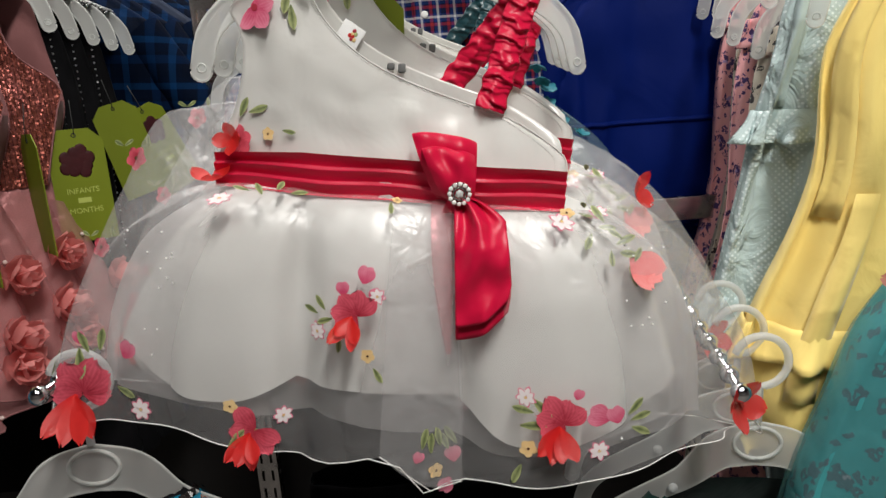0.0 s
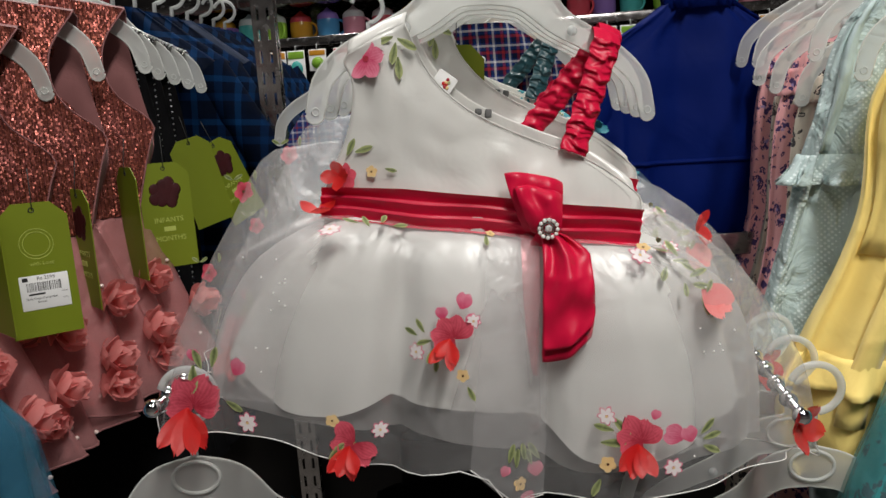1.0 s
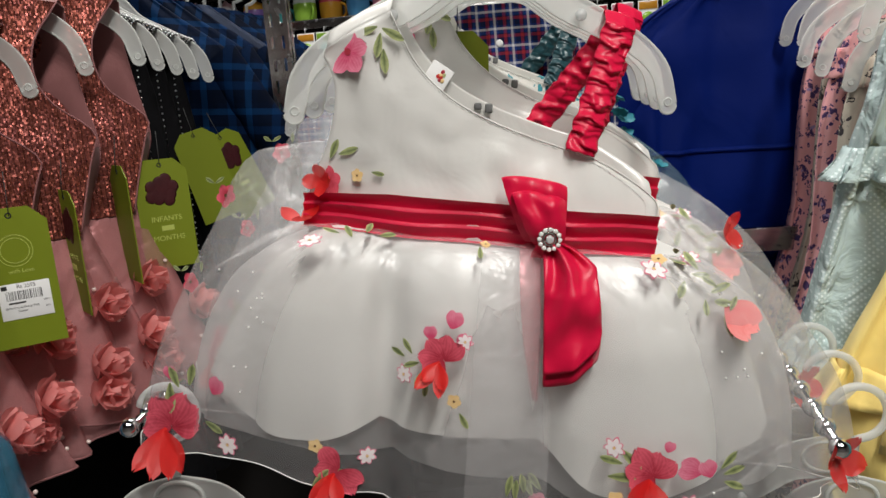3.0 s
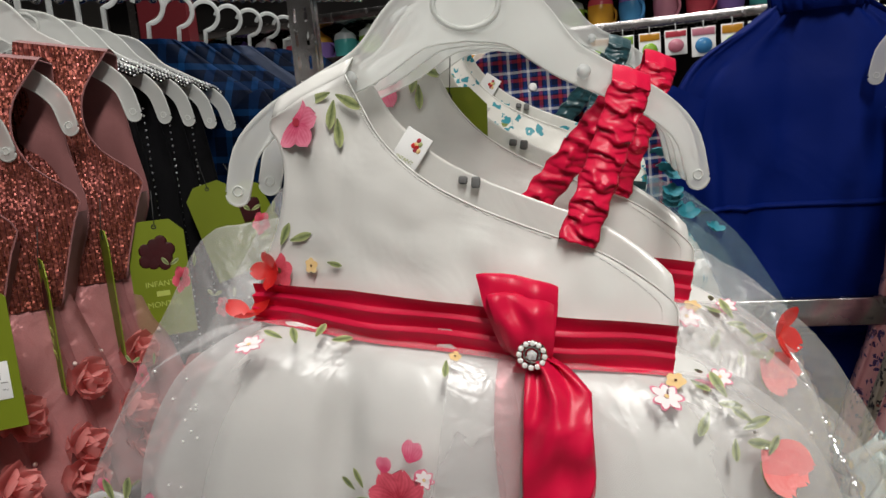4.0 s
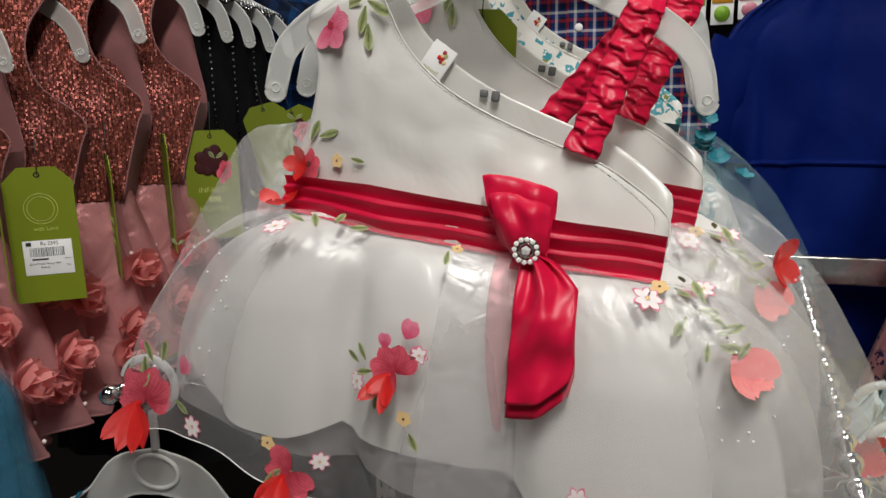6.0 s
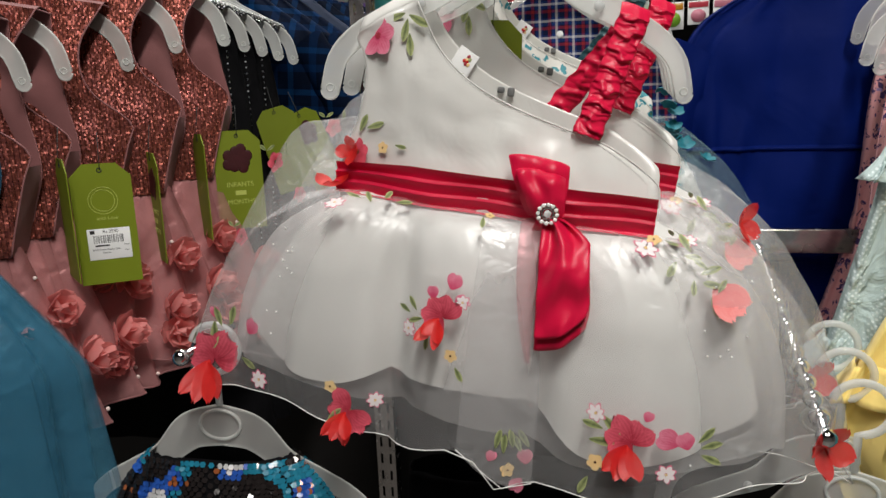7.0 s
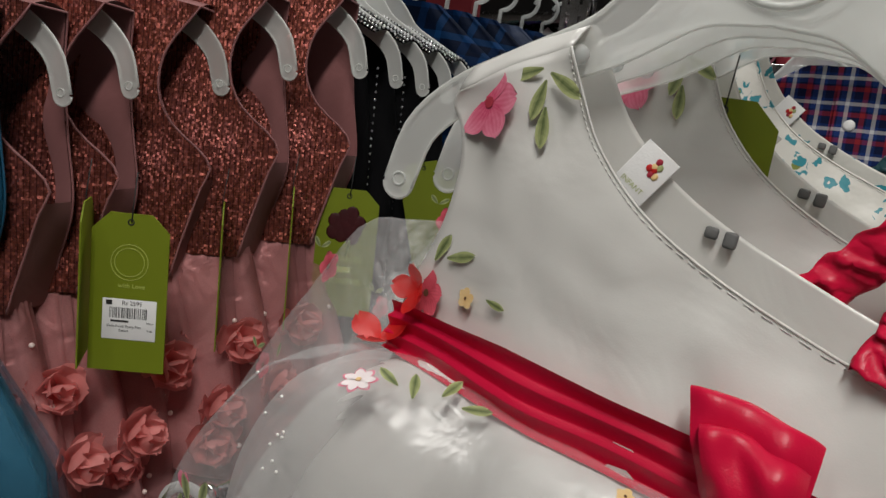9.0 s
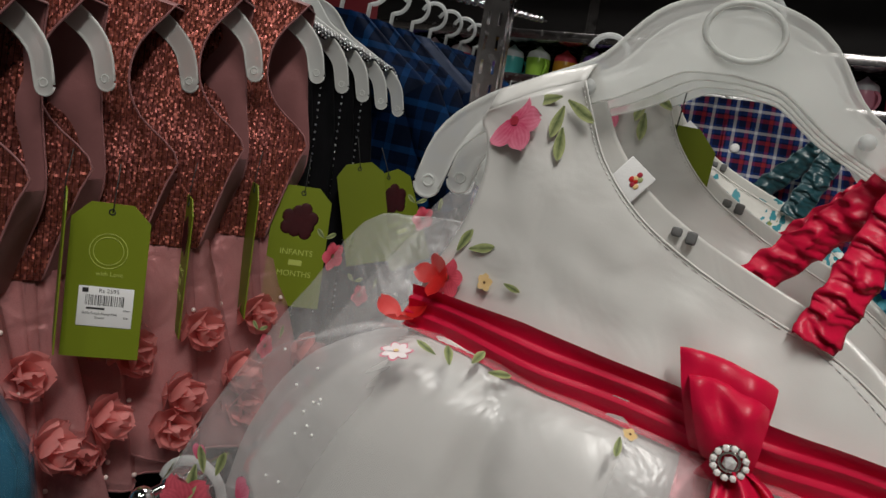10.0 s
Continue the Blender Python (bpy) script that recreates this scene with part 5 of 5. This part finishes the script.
g, fn = garment("mint_trousers", "pale mint cotton child's trousers hanging below the top", "trousers", m2, [(-0.35, -0.13, 0.10, 0.03), (0.0, -0.145, 0.13, 0.036), (0.06, -0.14, 0.13, 0.034)], M_MINT_PLAIN, folds=0.010, waves=7, group="mint outfits")
for k, (y, z) in enumerate(((0.560, 1.262),)):
    m = pose(0.428 + 0.012 * k, y, z, 0, 0, -14)
    g, fn = garment("yellow_dress", "bright yellow cotton dress with tied front on a hanger", "dress", m, [(-0.29, -0.185, 0.2, 0.05), (-0.24, -0.200, 0.2, 0.05), (-0.18, -0.185, 0.185, 0.042), (-0.05, -0.136, 0.14, 0.030), (0.05, -0.128, 0.128, 0.026), (0.10, -0.105, 0.105, 0.02), (0.13, -0.09, 0.09, 0.014)], M_YELLOW, folds=0.012, waves=9, group="yellow dresses", phase=1 + k)
    ruffle(g, fn, 0.28, 0.03, 0.014, M_YELLOW, "skirt_tier")
    part("tie", grid(lambda u, v: fn(0.62 + 0.03 * u, 0.55 - 0.4 * v) + Vector((-0.004 * v, -0.006 - 0.004 * math.sin(5 * v), 0)), 4, 14), M_YELLOW, g, thick=0.001)
    part("placket", grid(lambda u, v: fn(0.56 + 0.05 * u, 0.5 + 0.45 * v) + Vector((0, -0.003, 0)), 4, 12), M_YELLOW, g, thick=0.001)
    hanger(m)
m = pose(0.463, 0.485, 1.185, 0, 0, -8)
g, fn = garment("teal_dress", "teal spotted sheer dress with pink petals on a hanger", "dress", m, [(-0.36, -0.235, 0.22, 0.055), (-0.21, -0.213, 0.2, 0.052), (-0.137, -0.190, 0.185, 0.048), (-0.073, -0.168, 0.16, 0.042), (-0.033, -0.142, 0.14, 0.036), (0.03, -0.10, 0.10, 0.028), (0.10, -0.09, 0.09, 0.02), (0.13, -0.08, 0.08, 0.014)], M_TEAL_SHEER, folds=0.008, waves=7)
part("veil", grid(lambda u, v: fn(u, v * 0.75) * 1.03 + Vector((0, 0, -0.004)), 64, 24, True), M_TEAL_ORG, g)
chiffon_flower(fn(0.53, 0.66) + Vector((0, -0.004, 0)), Vector((-1, -0.6, 0.1)).normalized(), 0.020, 90, g, M_CORAL, 4)
hanger(m)

# reversible sequin top below, on its own hanger
m = pose(-0.283, 0.487, 0.874, 0, 1, 6)
hanger(m)
top, fn = garment("sequin_blouse", "blue, black and white reversible sequin top on a hanger", "top", m, [(-0.35, -0.13, 0.13, 0.04), (0.0, -0.108, 0.108, 0.045), (0.07, -0.104, 0.104, 0.036), (0.115, -0.096, 0.096, 0.03), (0.148, -0.072, 0.072, 0.024), (0.155, -0.062, 0.062, 0.022)], M_BLACK, folds=0.003)
M_SEQ = [plastic("cyan_sequin", (0.015, 0.18, 0.28), 0, 0.15), plastic("white_sequin", (0.55, 0.55, 0.56), 0, 0.2), plastic("black_sequin", (0.015, 0.012, 0.012), 0, 0.15), plastic("cobalt_sequin", (0.02, 0.08, 0.36), 0, 0.15), plastic("copper_sequin", (0.30, 0.09, 0.03), 0, 0.2)]
bm = bmesh.new()
seed = random.Random(11)
for i in range(110):
    for j in range(56):
        u, v = (i + 0.5 * (j % 2)) / 110, 0.55 + 0.45 * j / 56
        if 0.03 < u < 0.47:
            continue
        p = fn(u % 1.0, v)
        out = Vector((p.x * 0.35, p.y * 3, 0.02)).normalized()
        n = noise.noise((p.x * 30 + 3, 0, p.z * 34 + 5))
        n2 = noise.noise((p.x * 26, 5, p.z * 26))
        slot = 1 if n > 0.30 else 2 if n < -0.10 else 3 if n2 > 0.12 else 0
        if seed.random() < 0.04:
            slot = 4
        t = facing(p + out * 0.0015, (out + Vector((seed.uniform(-0.4, 0.4), 0, seed.uniform(-0.2, 0.6)))).normalized())
        ring = [bm.verts.new(t @ Vector((0.0027 * math.cos(a), 0.0027 * math.sin(a), 0))) for a in (0, 1.05, 2.09, 3.14, 4.19, 5.24)]
        bm.faces.new(ring).material_index = slot
ob = part("sequin_work", bm, M_SEQ, top, "flip sequins in blue, black and white", smooth=False)
ob["kind"] = "stuff"

# bare hanger and dark garment at the lower right
m = pose(0.226, 0.535, 0.832, 0, 2, -4)
for i in range(3):
    hanger(Matrix.Translation((0.0016 * i, 0.050 * i, 0.0078 * i)) @ m, "frosted clear plastic hanger hooked on a chrome ball arm")
garment("dark_green_top", "dark green satin child's top hanging on a low arm", "top", m, [(-0.30, -0.15, 0.15, 0.04), (0.0, -0.13, 0.13, 0.045), (0.09, -0.12, 0.12, 0.035), (0.135, -0.085, 0.085, 0.02)], cloth("dark_green_satin", (0.005, 0.035, 0.03), (0.004, 0.025, 0.022), 0.4, 0.2, 20, 1200, 0.1, 0.4))
for i in range(3):
    m = pose(-0.05 + 0.02 * i, 0.56 + 0.10 * i, 0.80 + 0.02 * i, 0, 0, 4)
    g, fn = garment("dark_trousers", "black cotton child's trousers on a lower rail", "trousers", m, [(-0.45, -0.15, 0.15, 0.03), (0.0, -0.14, 0.14, 0.04), (0.12, -0.13, 0.13, 0.03)], M_BLACK, group="black trousers", sides=30, rows=12)
    part("waistband", grid(lambda u, v: fn(u, 0.93 + 0.065 * v) * 1.015, 40, 4, True), M_BLACK, g, thick=0.001)
    part("fly_seam", grid(lambda u, v: fn(0.74 + 0.02 * u, 0.70 + 0.23 * v) + Vector((0, -0.002, 0)), 3, 10), M_BLACK, g, thick=0.001)
lower = thing("lower_rail", pose(0, 0.95, 0.96), "dull steel lower hanging rail on the uprights", "rail")
bm = bmesh.new()
soft_box(bm, -0.9, 0.9, -0.012, 0.012, -0.015, 0.015, 0.003)
part("bar", bm, M_STEEL, lower)

# ---- shelves of baby goods in the next aisle ----
def shelf_unit(m, label):
    s = thing("shelf_unit", m, label, "shelf")
    for x in (-1.5, -0.5, 0.5, 1.5):
        bm = bmesh.new()
        box(bm, x - 0.015, x + 0.015, 0.30, 0.33, 0, 2.3)
        part("upright", bm, M_STEEL, s, smooth=False)
    for z in (0.3, 0.75, 1.2, 1.40, 1.585, 1.70, 1.95):
        bm = bmesh.new()
        soft_box(bm, -1.6, 1.6, 0, 0.30, z - 0.025, z, 0.003)
        part("board", bm, M_STEEL, s)
    bm = bmesh.new()
    box(bm, -1.6, 1.6, 0.305, 0.32, 0, 2.4)
    part("back_panel", bm, M_DARK, s, smooth=False)
    return s


SHELF = pose(0.0, 1.98, 0.0, 0, 0, -4)
shelf_unit(SHELF, "steel shop shelving stocked with bright baby cups")
HUES = ((0.72, 0.10, 0.14), (0.10, 0.36, 0.66), (0.36, 0.62, 0.08), (0.36, 0.22, 0.62), (0.78, 0.34, 0.44), (0.78, 0.42, 0.05), (0.10, 0.52, 0.50))
CUP = [plastic("cup_plastic_" + "abcdefg"[i], h, 0.12, 0.2) for i, h in enumerate(HUES)]
LID = plastic("lid_plastic", (0.75, 0.78, 0.80), 0.2, 0.2)


def sippy_cup(colour):
    c = thing("baby_cup", Matrix(), "bright coloured plastic baby cup with clear lid on a shelf", "cup", "baby cups")
    prof = [(0, 0.024, 0), (0.15, 0.029, 0.003), (0.6, 0.032, 0.034), (1, 0.031, 0.050)]
    part("body", grid(lambda u, v: Vector((curve(prof, v)[0] * math.cos(u * 6.2832), curve(prof, v)[0] * math.sin(u * 6.2832), curve(prof, v)[1])), 18, 8, True), CUP[colour], c)
    dome = [(0, 0.032, 0.050), (0.5, 0.027, 0.066), (0.8, 0.012, 0.074), (1, 0.002, 0.084)]
    part("lid", grid(lambda u, v: Vector((curve(dome, v)[0] * math.cos(u * 6.2832), curve(dome, v)[0] * math.sin(u * 6.2832), curve(dome, v)[1])), 16, 6, True), CUP[(colour + 2) % 7] if colour % 2 else LID, c)
    part("handle", tube([(0.028 + 0.020 * math.sin(a), 0, 0.028 - 0.020 * math.cos(a)) for a in [i * 0.349 for i in range(10)]], 0.0035, 6), CUP[colour], c)
    return c


seed = random.Random(3)
cups = [sippy_cup(i) for i in range(7)]
spot = 0
for z in (1.585,):
    for i in range(38):
        x = -1.5 + i * 0.078 + seed.uniform(-0.008, 0.008)
        m = SHELF @ pose(x, 0.06 + seed.uniform(0, 0.03), z, 0, 0, seed.uniform(-60, 60))
        if spot < 7:
            cups[spot].matrix_world = m
        else:
            copy_thing(cups[(i * 3 + int(z * 10)) % 7], m)
        spot += 1


def carton(x, z, w, h, d, colour, label):
    c = thing("goods_box", SHELF @ pose(x, 0.05, z), label, "box", "boxed goods")
    bm = bmesh.new()
    soft_box(bm, -w / 2, w / 2, 0, d, 0, h, 0.002)
    part("carton", bm, CUP[colour], c)
    bm = bmesh.new()
    soft_box(bm, -w * 0.36, w * 0.36, -0.0015, 0, h * 0.3, h * 0.75, 0.0005)
    part("printed_panel", bm, M_CARD, c)
    bm = bmesh.new()
    for k in range(3):
        box(bm, -w * 0.3, w * (0.1 + 0.06 * k), -0.0025, -0.0016, h * (0.38 + 0.1 * k), h * (0.41 + 0.1 * k))
    part("print_bar", bm, CUP[(colour + 3) % 7], c)


x = -1.45
while x < 1.5:
    for z, hmax in ((1.2, 0.19), (0.75, 0.3), (1.95, 0.32)):
        w = seed.uniform(0.06, 0.13)
        carton(x, z, w, hmax * seed.uniform(0.6, 0.95), 0.18, seed.randrange(7), "bright printed carton of baby goods on a shelf")
    x += 0.145


def hanging_pack(x, z, w, h, tone, label):
    """A carded pack that hangs from the shelf's edge by a small hook."""
    c = thing("hanging_pack", SHELF @ pose(x, -0.012, z), label, "carded pack", "carded packs")
    bm = bmesh.new()
    soft_box(bm, -w / 2, w / 2, -0.001, 0.001, -h, 0, 0.0008)
    part("card", bm, M_CARD, c)
    bm = bmesh.new()
    soft_box(bm, -w / 2 + 0.002, w / 2 - 0.002, -0.0025, -0.0011, -h * 0.28, -0.003, 0.0006)
    part("header", bm, CUP[tone], c)
    part("bubble", grid(lambda u, v: Vector((w * 0.36 * math.cos(u * 6.2832) * math.sin(math.pi * v * 0.98 + 0.02), -0.002 - 0.010 * abs(math.sin(math.pi * v)) * max(0, -math.sin(u * 6.2832)), -h * 0.63 + h * 0.27 * math.cos(math.pi * v))), 14, 8, True), CUP[(tone + 4) % 7], c)
    part("hook", tube([(0, 0.014, 0.012), (0, 0.0, 0.014), (0, -0.003, 0.006), (0, -0.003, -0.004)], 0.0013, 5), M_HOOK, c)


for i in range(34):
    hanging_pack(-1.02 + i * 0.060 + seed.uniform(-0.006, 0.006), 1.548, 0.048 + seed.uniform(0, 0.006), seed.uniform(0.055, 0.085), (5, 0, 4, 5, 2)[i % 5], "white carded pack with bright print hanging below a shelf")

# dark red side panel by the shelving
slab("panel_1", -0.95, -0.83, 1.62, 1.66, 0, 1.78, M_MAROON, "dark red lacquered display panel", "panel")
